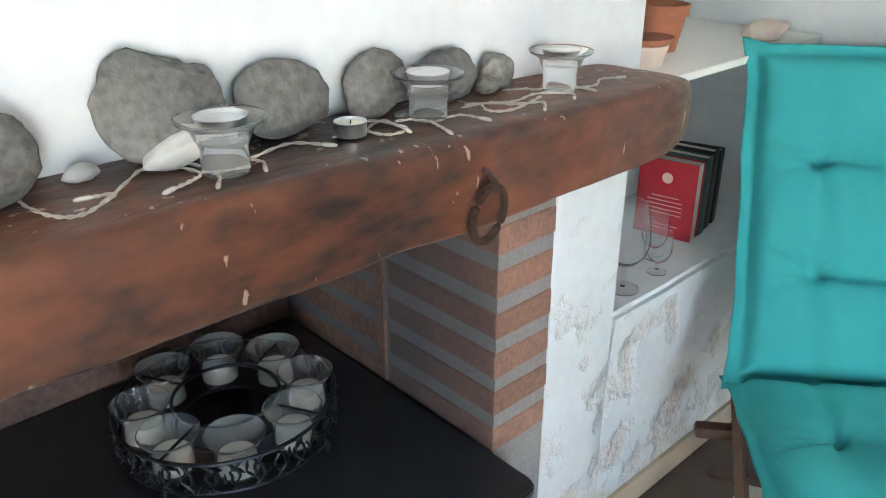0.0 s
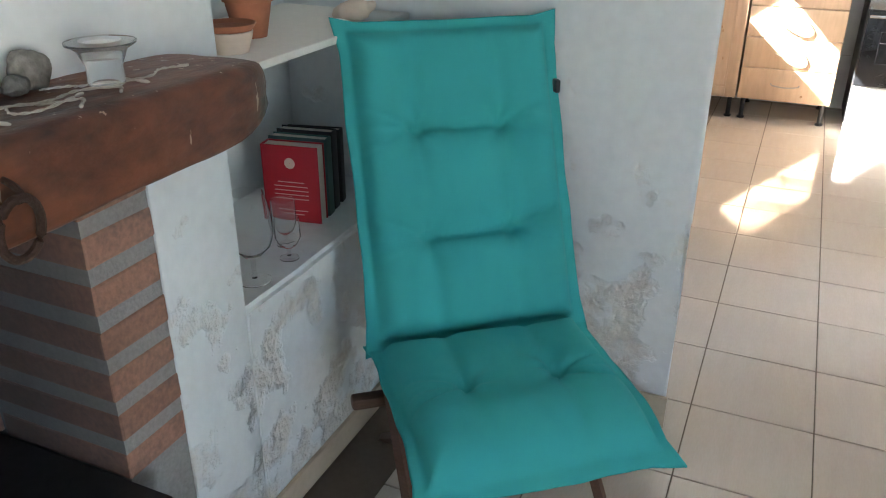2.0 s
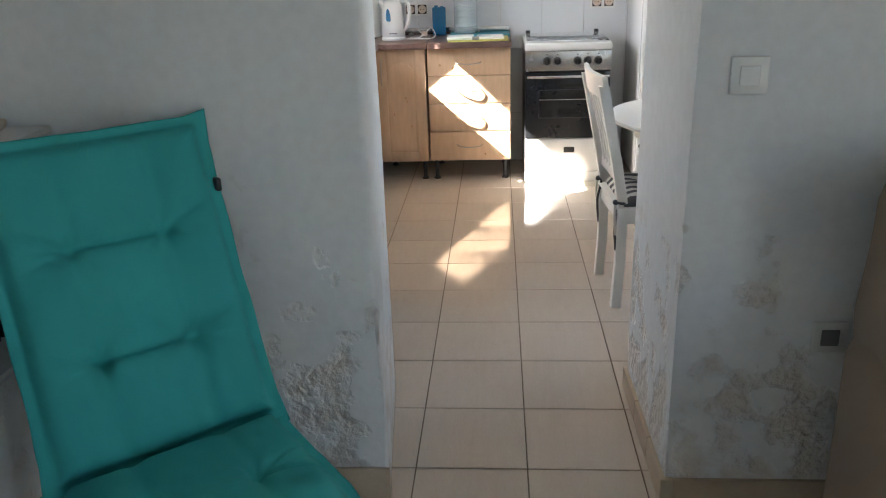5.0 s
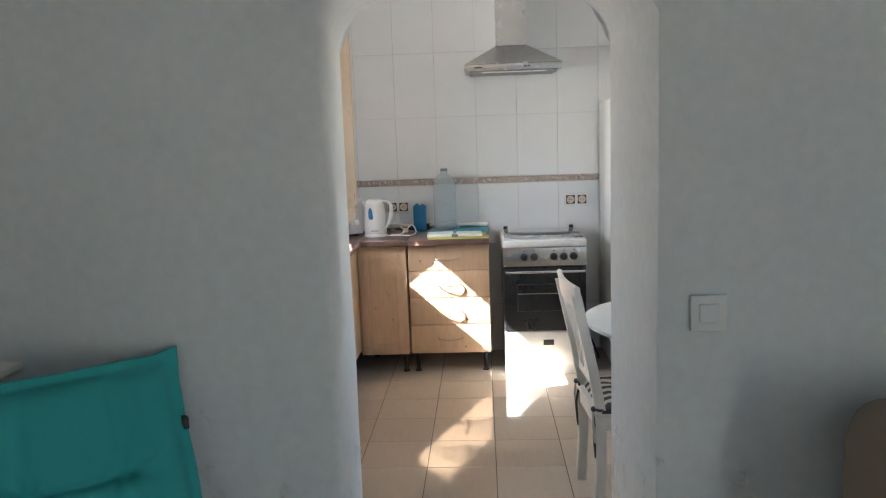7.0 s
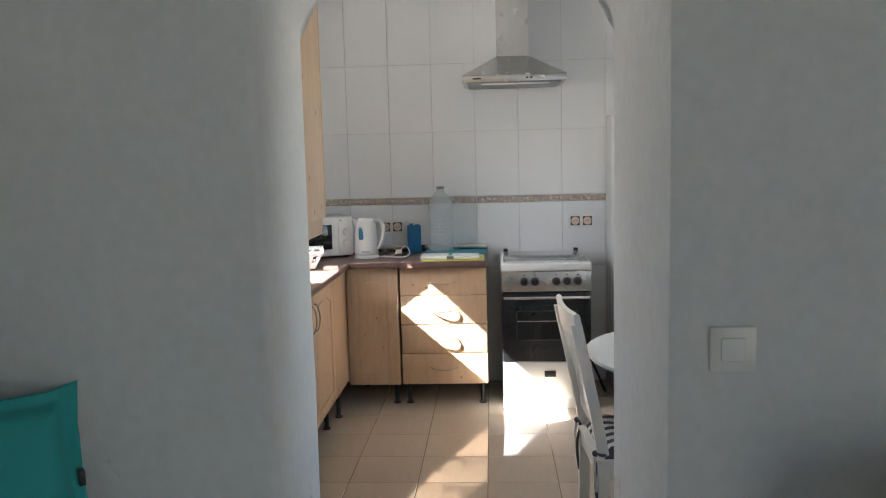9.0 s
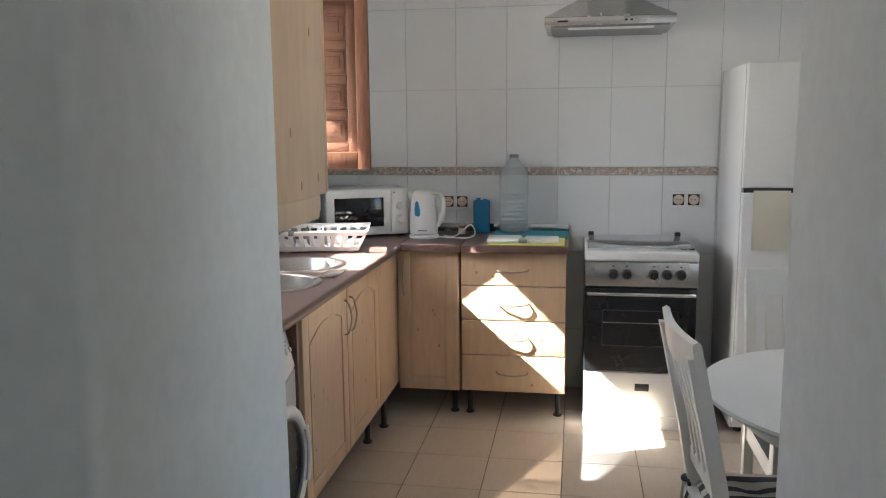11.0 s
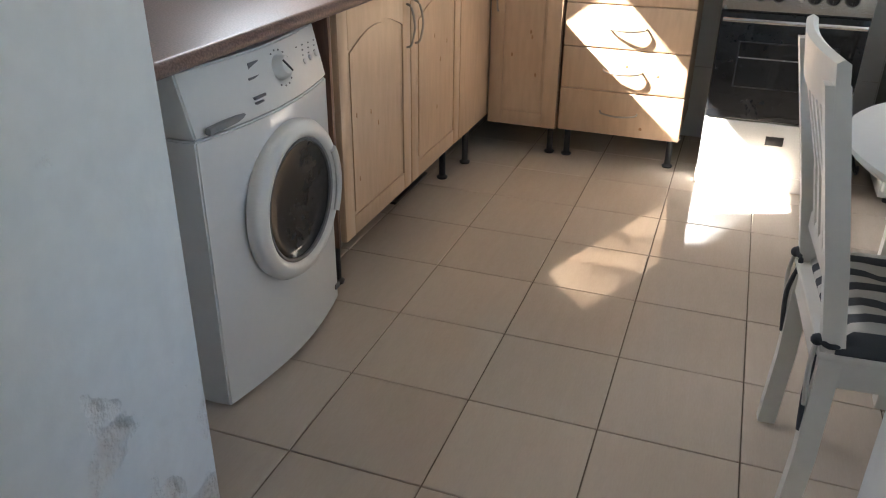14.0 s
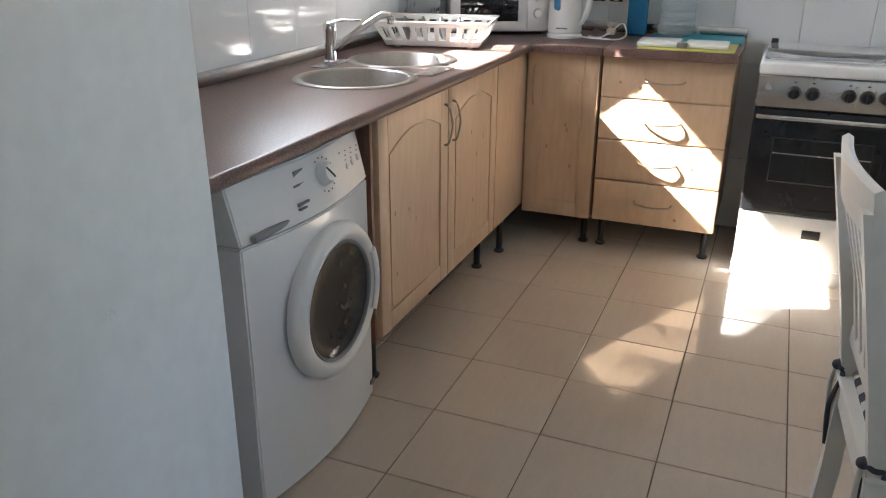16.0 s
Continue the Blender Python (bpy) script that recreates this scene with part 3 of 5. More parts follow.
def tealight_holder(m):
    g = thing("glass_tealight_holder", "clear pressed glass candle holder with a flared rim and tealight", "candle holder", m, "glass holders on the beam")
    s = 1.0
    K = 1.2
    part("bowl", lathe([(0.001, 0), (0.019 * K, 0), (0.0205 * K, 0.003), (0.020 * K, 0.026), (0.0215 * K, 0.030), (0.028 * K, 0.047), (0.038 * K, 0.054), (0.0385 * K, 0.057), (0.0365 * K, 0.057), (0.0265 * K, 0.050), (0.0215 * K, 0.044), (0.0205 * K, 0.036), (0.001, 0.035)], 36), M_GLASS, g)
    part("tealight_cup", lathe([(0.001, 0.0445), (0.0225, 0.045), (0.0275, 0.0585), (0.0265, 0.0585), (0.024, 0.055), (0.001, 0.055)], 28), M_ALU, g, "silver tealight cup with wax")
    return g


h1 = tealight_holder(pose(-0.590, 0.325, 1.147))
copy_thing(h1, pose(-0.612, 0.618, 1.142))
copy_thing(h1, pose(-0.607, 0.868, 1.137))

# string of small clear lights lying loose on the beam
lights = thing("string_lights", "loose clear-wired string of small lights on the beam", "string lights")


def strand(pts, z=1.149):
    path = smooth_path([(x, y, beam_z(y) + 0.003) for x, y in pts], 14)
    bm = bmesh.new()
    for ph in (0, math.pi):
        pp = []
        for i, p in enumerate(path):
            a = i * 0.55 + ph
            d = (path[min(i + 1, len(path) - 1)] - path[max(i - 1, 0)]).normalized()
            s = d.cross(Vector((0, 0, 1)))
            pp.append(p + s * 0.0011 * math.cos(a) + Vector((0, 0, 0.0011 * math.sin(a))))
        tube(pp, 0.0010, 6, bm)
    part("wire", bm, M_WIRE, lights)
    a, b = path[-3], path[-1]
    d = (b - a).normalized()
    part("bulb", tube([b - d * 0.002, b + d * 0.002, b + d * 0.012, b + d * 0.016], [0.0015, 0.0028, 0.0026, 0.0012], 10), M_BULB, lights, "clear plastic bulb")


strand([(-0.648, 0.259), (-0.585, 0.198), (-0.569, 0.168), (-0.59, 0.15), (-0.637, 0.143), (-0.66, 0.152)])
strand([(-0.648, 0.259), (-0.645, 0.3), (-0.605, 0.318), (-0.607, 0.359), (-0.628, 0.421), (-0.60, 0.45)])
strand([(-0.64, 0.29), (-0.60, 0.30), (-0.585, 0.285), (-0.575, 0.262)])
strand([(-0.60, 0.318), (-0.58, 0.312), (-0.56, 0.30)])
strand([(-0.585, 0.198), (-0.60, 0.215), (-0.605, 0.195)])
strand([(-0.607, 0.359), (-0.59, 0.366), (-0.575, 0.36)])
strand([(-0.615, 0.474), (-0.645, 0.55), (-0.592, 0.565), (-0.583, 0.531), (-0.615, 0.523), (-0.637, 0.565), (-0.59, 0.56)])
strand([(-0.625, 0.575), (-0.61, 0.607), (-0.572, 0.6), (-0.552, 0.594)])
strand([(-0.592, 0.611), (-0.594, 0.655), (-0.565, 0.665)])
strand([(-0.62, 0.685), (-0.615, 0.734), (-0.59, 0.749), (-0.572, 0.79), (-0.55, 0.77)])
strand([(-0.63, 0.70), (-0.60, 0.76), (-0.61, 0.82), (-0.58, 0.86), (-0.565, 0.85)])
strand([(-0.655, 0.80), (-0.64, 0.832), (-0.625, 0.846), (-0.64, 0.91), (-0.60, 0.90), (-0.58, 0.90)])
strand([(-0.60, 0.87), (-0.59, 0.93), (-0.61, 0.97), (-0.60, 1.0)])
strand([(-0.62, 0.72), (-0.585, 0.70), (-0.57, 0.73), (-0.59, 0.80)])

# candle ring
candle_ring = thing("candle_ring", "round black wrought-iron holder with eight glass candle jars on the hearth", "candle holder", pose(-1.09, 0.52, 0.44))
R1, R0 = 0.205, 0.1
for r, z in ((R1, 0.083), (R0, 0.083), (R1, 0.022), (R0, 0.03)):
    part("hoop", tube([(r * math.cos(6.2832 * k / 60), r * math.sin(6.2832 * k / 60), z) for k in range(60)], 0.0038, closed=True), M_IRON, candle_ring)
bm = bmesh.new()
rng = random.Random(4)
for k in range(64):
    a = 6.2832 * k / 64
    p = []
    for j in range(7):
        t = j / 6
        aa = a + (0.09 if k % 2 else -0.09) * math.sin(t * 3.14) + rng.uniform(-0.015, 0.015)
        p.append((R1 * math.cos(aa), R1 * math.sin(aa), 0.022 + 0.061 * t))
    tube(smooth_path(p, 3), 0.0028, 6, bm)
    for j in range(2):
        aa, z = a + rng.uniform(-0.05, 0.05), rng.uniform(0.03, 0.078)
        c = Vector((R1 * 1.012 * math.cos(aa), R1 * 1.012 * math.sin(aa), z))
        u, w = Vector((-math.sin(aa), math.cos(aa), 0)), Vector((0, 0, 1))
        t1 = rng.uniform(0, 6.28)
        d, e = u * math.cos(t1) + w * math.sin(t1), w * math.cos(t1) - u * math.sin(t1)
        tube([c - d * 0.011, c - d * 0.003, c + d * 0.006, c + d * 0.011], [0.0008, 0.0055, 0.004, 0.0006], 6, bm, flat=0.4)
part("leaf_scrollwork", bm, M_IRON, candle_ring, "cast leaf and vine scrollwork band")
for k in range(4):
    a = 0.5 + 1.5708 * k
    part("foot", lathe([(0.001, 0), (0.008, 0.002), (0.01, 0.01), (0.006, 0.02), (0.004, 0.03)], 12, (R1 * math.cos(a), R1 * math.sin(a), 0)), M_IRON, candle_ring)
    part("spoke", tube([(R0 * math.cos(a), R0 * math.sin(a), 0.083), (R1 * math.cos(a), R1 * math.sin(a), 0.083)], 0.003), M_IRON, candle_ring)
for k in range(8):
    a = 0.39 + 0.7854 * k
    jar = part("glass_jar", lathe([(0.001, 0.02), (0.03, 0.02), (0.033, 0.025), (0.034, 0.07), (0.0385, 0.083), (0.047, 0.095), (0.0475, 0.097), (0.046, 0.097), (0.037, 0.084), (0.032, 0.07), (0.031, 0.028), (0.001, 0.026)], 30), M_GLASS, candle_ring, "clear flared glass jar", m=pose(0.153 * math.cos(a), 0.153 * math.sin(a), -0.004) @ Matrix.Diagonal((1.15, 1.15, 1.1, 1)))
    part("candle", lathe([(0.001, 0.029), (0.029, 0.029), (0.029, 0.058), (0.004, 0.060), (0.001, 0.0585)], 24), M_WAX, jar, "white candle")
part_button = tealight(pose(-0.70, 0.6, 0.44), "tealight", "white tealight on the black hearth plate")

# niche and shelf contents


def book(m, t, h, d, cover, label, title=None):
    b = thing("book", label, "book", m, "books in the niche")
    bm = bmesh.new()
    box(bm, 0, 0.003, -d / 2, d / 2, 0, h, bevel=0.001)
    box(bm, t - 0.003, t, -d / 2, d / 2, 0, h, bevel=0.001)
    box(bm, 0, t, d / 2 - 0.004, d / 2, 0, h, bevel=0.001)
    part("cover", bm, cover, b)
    part("pages", B(0.003, t - 0.003, -d / 2 + 0.004, d / 2 - 0.004, 0.003, h - 0.004), M_PAPER, b, "yellowed page block")
    if title:
        for i, (z, w) in enumerate(title):
            part("title_line", B(-0.0012, -0.0002, -w / 2, w / 2, z, z + 0.0018), M_CREAM, b, "pale print")
        part("cover_mark", lathe([(0.001, 0), (0.014, 0.0), (0.013, 0.001), (0.001, 0.001)], 20), M_CREAM, b, "pale round picture", m=pose(-0.0002, 0.0, 0.155, 0, -90, 0))
    return b


def book_at(x, y, ang, t, h, d, cover, label, title=None):
    return book(pose(x, y, 0.592, 0, 0, ang), t, h, d, cover, label, title)


book_at(-0.860, 1.625, 100, 0.045, 0.20, 0.15, M_RED, "red hardback book with pale print standing in the niche", [(0.105, 0.07), (0.094, 0.09), (0.083, 0.09), (0.072, 0.09), (0.061, 0.09), (0.03, 0.08), (0.02, 0.06)])
book_at(-0.876, 1.712, 280, 0.035, 0.205, 0.155, M_GREEN, "dark teal hardback book standing in the niche")
book_at(-0.884, 1.758, 280, 0.035, 0.21, 0.15, M_BLACKBOOK, "black paperback book standing in the niche")
book_at(-0.893, 1.800, 284, 0.03, 0.20, 0.15, M_BLACKBOOK, "dark paperback book leaning in the niche")

goblet = thing("goblet", "large empty clear wine glass standing on the ledge", "glass", pose(-0.755, 1.315, 0.592))
part("bowl", lathe([(0.001, 0.0), (0.036, 0.001), (0.036, 0.003), (0.006, 0.008), (0.0045, 0.03), (0.006, 0.055), (0.02, 0.062), (0.042, 0.085), (0.05, 0.115), (0.046, 0.16), (0.036, 0.205), (0.035, 0.205), (0.044, 0.16), (0.048, 0.115), (0.04, 0.087), (0.018, 0.065), (0.001, 0.063)], 36), M_WINE, goblet)


def tumbler(m, h, label):
    g = thing("small_glass", label, "glass", m, "glasses on the ledge")
    part("bowl", lathe([(0.001, 0.0), (0.022, 0.001), (0.022, 0.003), (0.005, 0.008), (0.005, 0.025), (0.02, 0.035), (0.03, 0.055), (0.028, h), (0.027, h), (0.028, 0.055), (0.018, 0.038), (0.001, 0.036)], 28), M_WINE, g)


tumbler(pose(-0.75, 1.44, 0.592), 0.1, "small empty stemmed glass on the ledge")
tumbler(pose(-0.80, 1.50, 0.592), 0.115, "small clear stemmed glass beside the books")

pot = thing("flower_pot", "terracotta-rimmed cream plant pot with a saucer on the shelf", "plant pot", pose(-0.80, 1.375, 1.07))
part("pot_body", lathe([(0.001, 0), (0.036, 0), (0.046, 0.035), (0.047, 0.042), (0.044, 0.042), (0.04, 0.035), (0.001, 0.03)], 32), M_CREAM, pot, "cream glazed body")
part("saucer", lathe([(0.03, 0.042), (0.046, 0.043), (0.054, 0.055), (0.055, 0.057), (0.052, 0.057), (0.045, 0.05), (0.001, 0.049)], 32), M_TERRA, pot, "terracotta saucer upside on it")
pot2 = thing("flower_pot", "empty terracotta plant pot on the shelf", "plant pot", pose(-0.865, 1.53, 1.07))
part("pot_body", lathe([(0.001, 0), (0.035, 0), (0.05, 0.075), (0.055, 0.076), (0.057, 0.1), (0.052, 0.1), (0.048, 0.08), (0.001, 0.07)], 32), M_TERRA, pot2)
bm = bmesh.new()
bmesh.ops.create_icosphere(bm, subdivisions=3, radius=0.05)
for v in bm.verts:
    v.co = Vector((v.co.x * 0.8, v.co.y * 1.3, max(v.co.z, -0.018) * 0.45))
rough_up(bm, 0.018, 24)
zm = min(v.co.z for v in bm.verts)
shell = part("seashell", bm, M_CREAM, None, shade=60, m=pose(-0.76, 1.80, 1.0705 - zm))
tagged(shell, "pale cream rough seashell lying on the shelf", "shell")

# garden chair with cushion
WV = Vector((0.778, 0.629, 0)).normalized()
FV = Vector((0.629, -0.778, 0)).normalized()
CH = Matrix(((-WV.x, FV.x, 0, -0.326), (-WV.y, FV.y, 0, 1.555), (0, 0, 1, 0), (0, 0, 0, 1)))
chair = thing("garden_chair", "dark teak folding garden chair standing in the corner", "chair", CH)
for s in (-1, 1):
    x = s * 0.215
    part("front_leg", tube([(x, 0.30, 0.0), (x, 0.26, 0.12), (x, -0.07, 0.40)], 0.015, 4), M_TEAK, chair)
    part("back_leg", tube([(x * 0.9, -0.22, 0.0), (x * 0.9, 0.28, 0.392)], 0.014, 4), M_TEAK, chair)
    part("armless_rail", B(x - 0.012, x + 0.012, -0.06, 0.36, 0.375, 0.40, bevel=0.004), M_TEAK, chair)
    part("back_post", tube([(x, -0.02, 0.38), (x, -0.245, 0.98)], 0.014, 4), M_TEAK, chair)
part("side_stretcher", B(0.18, 0.30, -0.03, 0.005, 0.27, 0.3, bevel=0.008), M_TEAK, chair, "short rounded teak arm end")
part("front_rail", B(-0.22, 0.22, 0.31, 0.335, 0.368, 0.395, bevel=0.004), M_TEAK, chair)
for k in range(6):
    part("seat_slat", B(-0.205, 0.205, -0.05 + 0.06 * k, -0.005 + 0.06 * k, 0.398, 0.408, bevel=0.003), M_TEAK, chair)
for k in range(6):
    z = 0.47 + 0.085 * k
    y = -0.02 - 0.375 * (z - 0.38)
    part("back_slat", B(-0.205, 0.205, y - 0.012, y, z, z + 0.05, bevel=0.003), M_TEAK, chair)


def pad(w, h, thick, buttons, seed, nx=96, ny=120, droop=0.0):
    """A stuffed, buttoned pad in local x (width) and y (length), with a sewn flange round it."""
    bm = bmesh.new()
    rows = sorted({bv for _, bv in buttons})
    cols = sorted({bu for bu, _ in buttons})
    def height(u, v):
        e = min(min(u, 1 - u) * w, min(v, 1 - v) * h)
        f = 0 if e < 0.024 else 1 - math.exp(-(e - 0.024) / 0.016)
        z = thick * f
        for bu, bv in buttons:
            dx, dy = (u - bu) * w, (v - bv) * h
            d = math.hypot(dx, dy)
            z -= f * thick * (0.45 * math.exp(-(d / 0.016) ** 2) + 0.25 * math.exp(-(d / 0.05) ** 2))
            a = math.atan2(dy, dx)
            z += f * 0.0045 * math.sin(a * 7 + seed + bu * 9) * math.exp(-d / 0.06) * min(1, d / 0.02)
            side = -1 if bu < 0.5 else 1
            if dx * side > 0:
                for slope, deep in ((0.45, 0.26), (-0.30, 0.20), (0.1, 0.14)):
                    z -= f * deep * thick * math.exp(-((dy - slope * abs(dx)) / 0.006) ** 2) * math.exp(-abs(dx) / 0.12)
        if len(rows) > 1:
            inner = 1.0 if cols[0] < u < cols[-1] else math.exp(-(min(abs(u - cols[0]), abs(u - cols[-1])) * w / 0.04) ** 2)
            for bv in rows:
                dy = (v - bv + 0.006 * math.sin((u - cols[0]) / (cols[-1] - cols[0]) * math.pi)) * h
                z -= f * thick * inner * (0.42 * math.exp(-(dy / 0.005) ** 2) + 0.26 * math.exp(-(dy / 0.03) ** 2))
        for bu in cols:
            z -= f * thick * 0.17 * math.exp(-((u - bu) * w / 0.02) ** 2)
        z += f * (0.006 * noise.noise(Vector((u * 4, v * 6, seed))) + 0.0022 * noise.noise(Vector((u * 16, v * 11, seed))))
        return max(z, 0.0)
    top, bot = [], []
    for j in range(ny + 1):
        r1, r2 = [], []
        for i in range(nx + 1):
            u, v = i / nx, j / ny
            wob = 0.006 * noise.noise(Vector((u * 3, v * 5, seed + 5)))
            x, y = (u - 0.5) * w + wob * (1 if min(u, 1 - u) < 0.05 else 0), v * h + (wob if min(v, 1 - v) < 0.05 else 0)
            z = height(u, v)
            ear = 0.014 * max(0, 1 - min(u, 1 - u) / 0.09) * max(0, 1 - min(v, 1 - v) / 0.09)
            x, y = x + ear * (1 if u > 0.5 else -1), y + ear * (1 if v > 0.5 else -1)
            z -= droop * max(0, (v - 0.66) / 0.34) ** 2
            edge = 0.004 * noise.noise(Vector((u * 9, v * 9, seed))) if min(u, 1 - u, v, 1 - v) < 0.02 else 0
            r1.append(bm.verts.new((x, y, 0.002 + z + edge)))
            r2.append(bm.verts.new((x, y, -0.002 - 0.25 * max(z, 0) + min(z, 0) + edge)))
        top.append(r1)
        bot.append(r2)
    for j in range(ny):
        for i in range(nx):
            bm.faces.new((top[j][i], top[j][i + 1], top[j + 1][i + 1], top[j + 1][i]))
            bm.faces.new((bot[j][i], bot[j + 1][i], bot[j + 1][i + 1], bot[j][i + 1]))
    for j in range(ny):
        bm.faces.new((top[j][0], top[j + 1][0], bot[j + 1][0], bot[j][0]))
        bm.faces.new((top[j + 1][nx], top[j][nx], bot[j][nx], bot[j + 1][nx]))
    for i in range(nx):
        bm.faces.new((top[0][i + 1], top[0][i], bot[0][i], bot[0][i + 1]))
        bm.faces.new((top[ny][i], top[ny][i + 1], bot[ny][i + 1], bot[ny][i]))
    return bm


cushion = thing("chair_cushion", "turquoise canvas high-back chair cushion with tufted buttons", "cushion", CH @ pose(0, 0, 0.43))
BB = [(0.31, 0.33), (0.69, 0.33), (0.31, 0.66), (0.69, 0.66)]
part("back_pad", pad(0.505, 0.73, 0.05, BB, 1.0), M_TEAL, cushion, shade=180, m=pose(0, 0.012, 0.0, 65.5, 0, 180))
part("seat_pad", pad(0.505, 0.465, 0.05, [(0.31, 0.5), (0.69, 0.5)], 3.0, droop=0.05), M_TEAL, cushion, shade=180, m=pose(0, 0.0, 0.0, 0, 0, 0))
part("strap", B(-0.252, -0.24, -0.225, -0.2, 0.50, 0.53, bevel=0.003), M_DARK, cushion, "black strap buckle at the edge")

# light switch and socket
sw = thing("light_switch", "square white light switch with a single rocker on the wall", "light switch", pose(0.941, 1.969, 1.153))
part("plate", B(-0.042, 0.042, -0.009, 0, -0.042, 0.042, bevel=0.003), M_PLASTIC, sw)
part("rocker", B(-0.022, 0.022, -0.013, -0.008, -0.022, 0.022, bevel=0.002), M_ENAMEL, sw)
so = thing("wall_socket", "white wall socket low on the wall beside the sofa", "socket", pose(1.20, 1.969, 0.505))
part("plate", B(-0.042, 0.042, -0.009, 0, -0.042, 0.042, bevel=0.003), M_PLASTIC, so)
part("socket_well", B(-0.022, 0.022, -0.012, -0.008, -0.022, 0.022, bevel=0.002), M_GREY, so, "dark socket insert")

sofa = thing("sofa", "beige chenille sofa with soft padded back and arm", "sofa", pose(1.17, 1.0, 0))
part("base", B(0.03, 1.75, 0.0, 0.83, 0.04, 0.42, bevel=0.03, seg=3), M_SOFA, sofa)
bm = B(0.0, 0.24, -0.02, 0.86, 0.05, 0.60, bevel=0.07, seg=5)
part("arm", rough_up(bm, 0.008, 8), M_SOFA, sofa, shade=60)
bm = B(0.02, 0.85, 0.58, 0.88, 0.42, 0.995, bevel=0.08, seg=5)
bmesh.ops.subdivide_edges(bm, edges=bm.edges[:], cuts=2, use_grid_fill=True)
part("back_cushion", rough_up(bm, 0.02, 7), M_SOFA, sofa, shade=60)
part("back_cushion", B(0.87, 1.72, 0.58, 0.88, 0.42, 0.95, bevel=0.08, seg=5), M_SOFA, sofa, shade=60)
part("seat_cushion", B(0.25, 1.5, 0.0, 0.6, 0.40, 0.52, bevel=0.05, seg=4), M_SOFA, sofa, shade=60)

# ---- kitchen ----
CT = 0.90


def bow_handle(parent, a, b, out, r=0.004):
    """A bowed metal pull between two points."""
    a, b, o = Vector(a), Vector(b), Vector(out)
    return part("handle", tube(smooth_path([a, a + o * 0.6 + (b - a) * 0.08, (a + b) / 2 + o, b + o * 0.6 - (b - a) * 0.08, b], 6), [r * 1.2] * 0 or r, 8), M_BRASS, parent, "bowed nickel handle")


def panel_door(parent, w, h, m, arched=True, t=0.02):
    """A pine door: frame with a sunk, arch-headed panel. Local x across, z up, front at -y."""
    d = part("door", B(0.0015, w - 0.0015, 0.006, t, 0.0015, h - 0.0015), M_PINE, parent, m=m)
    fw = min(0.065, w * 0.22)
    part("stile", B(0.0015, fw, 0, 0.008, 0.0015, h - 0.0015, bevel=0.003), M_PINE, d)
    part("stile", B(w - fw, w - 0.0015, 0, 0.008, 0.0015, h - 0.0015, bevel=0.003), M_PINE, d)
    part("bottom_rail", B(fw, w - fw, 0.0005, 0.0075, 0.0015, fw, bevel=0.003), M_PINE, d)
    n = 14
    rise = 0.05 if arched else 0.0
    arc = [(fw + (w - 2 * fw) * k / n, h - fw - rise + rise * math.sin(math.pi * k / n)) for k in range(n + 1)]
    part("top_rail", prism([(fw, h - 0.0015), (w - fw, h - 0.0015)] + arc[::-1], 0.0005, 0.0075, "y"), M_PINE, d)
    g = 0.012
    arc2 = [(fw + g + (w - 2 * fw - 2 * g) * k / n, h - fw - rise - g + rise * math.sin(math.pi * k / n)) for k in range(n + 1)]
    part("panel", prism([(fw + g, fw + g)] + arc2 + [(w - fw - g, fw + g)], 0.0025, 0.007, "y"), M_PINE, d)
    rk = random.Random(int(w * 1000 + h * 77 + m.translation.y * 100))
    for _ in range(4):
        x, z = rk.uniform(fw + g + 0.02, w - fw - g - 0.02), rk.uniform(0.15, h - 0.2)
        part("knot", lathe([(0.001, 0), (0.006, 0), (0.005, 0.0006), (0.001, 0.0008)], 12), M_KNOT, d, m=pose(x, 0.0024, z, 90, 0, 0) @ Matrix.Diagonal((0.7, 1.5, 1, 1)))
    return d


def leg(parent, x, y, h):
    part("leg", lathe([(0.001, 0), (0.022, 0), (0.024, 0.008), (0.014, 0.016), (0.014, h)], 16, (x, y, 0)), M_DARK, parent, "black adjustable foot")


FR = -0.40  # front of the left run
# local door frames: left run doors look to +x
def west(y, z):
    return pose(FR, y, z, 0, 0, 90)


sink_cab = thing("base_cabinet", "two-door knotty pine base cabinet under the sink", "cabinet")
bm = B(-0.98, FR - 0.022, 3.80, 4.875, 0.165, 0.73)
box(bm, FR - 0.045, FR - 0.0222, 3.80, 4.875, 0.7302, 0.861)
part("carcass", bm, M_PINE, sink_cab)
part("end_panel", B(-0.98, FR - 0.006, 3.785, 3.80, 0.165, 0.861, bevel=0.001), M_WOOD, sink_cab, "darker reddish side panel")
d1 = panel_door(sink_cab, 0.53, 0.695, west(3.825, 0.165))
d2 = panel_door(sink_cab, 0.515, 0.695, west(4.358, 0.165))
bow_handle(d1, (0.495, 0, 0.50), (0.495, 0, 0.64), (0, -0.03, 0))
bow_handle(d2, (0.035, 0, 0.50), (0.035, 0, 0.64), (0, -0.03, 0))
for y in (3.86, 4.84):
    leg(sink_cab, -0.46, y, 0.165)
filler = thing("corner_panel", "narrow plain pine filler panel in the corner", "cabinet")
part("panel", B(FR - 0.02, FR, 4.878, 5.28, 0.165, 0.861, bevel=0.002), M_PINE, filler)
leg(filler, -0.43, 5.05, 0.165)
corner = thing("base_cabinet", "single-door knotty pine corner base cabinet on black feet", "cabinet")
part("carcass", B(-0.395, -0.078, 5.284, 5.79, 0.13, 0.861), M_PINE, corner)
d3 = panel_door(corner, 0.318, 0.728, pose(-0.396, 5.262, 0.132))
bow_handle(d3, (0.035, 0, 0.50), (0.035, 0, 0.67), (0, -0.028, 0))
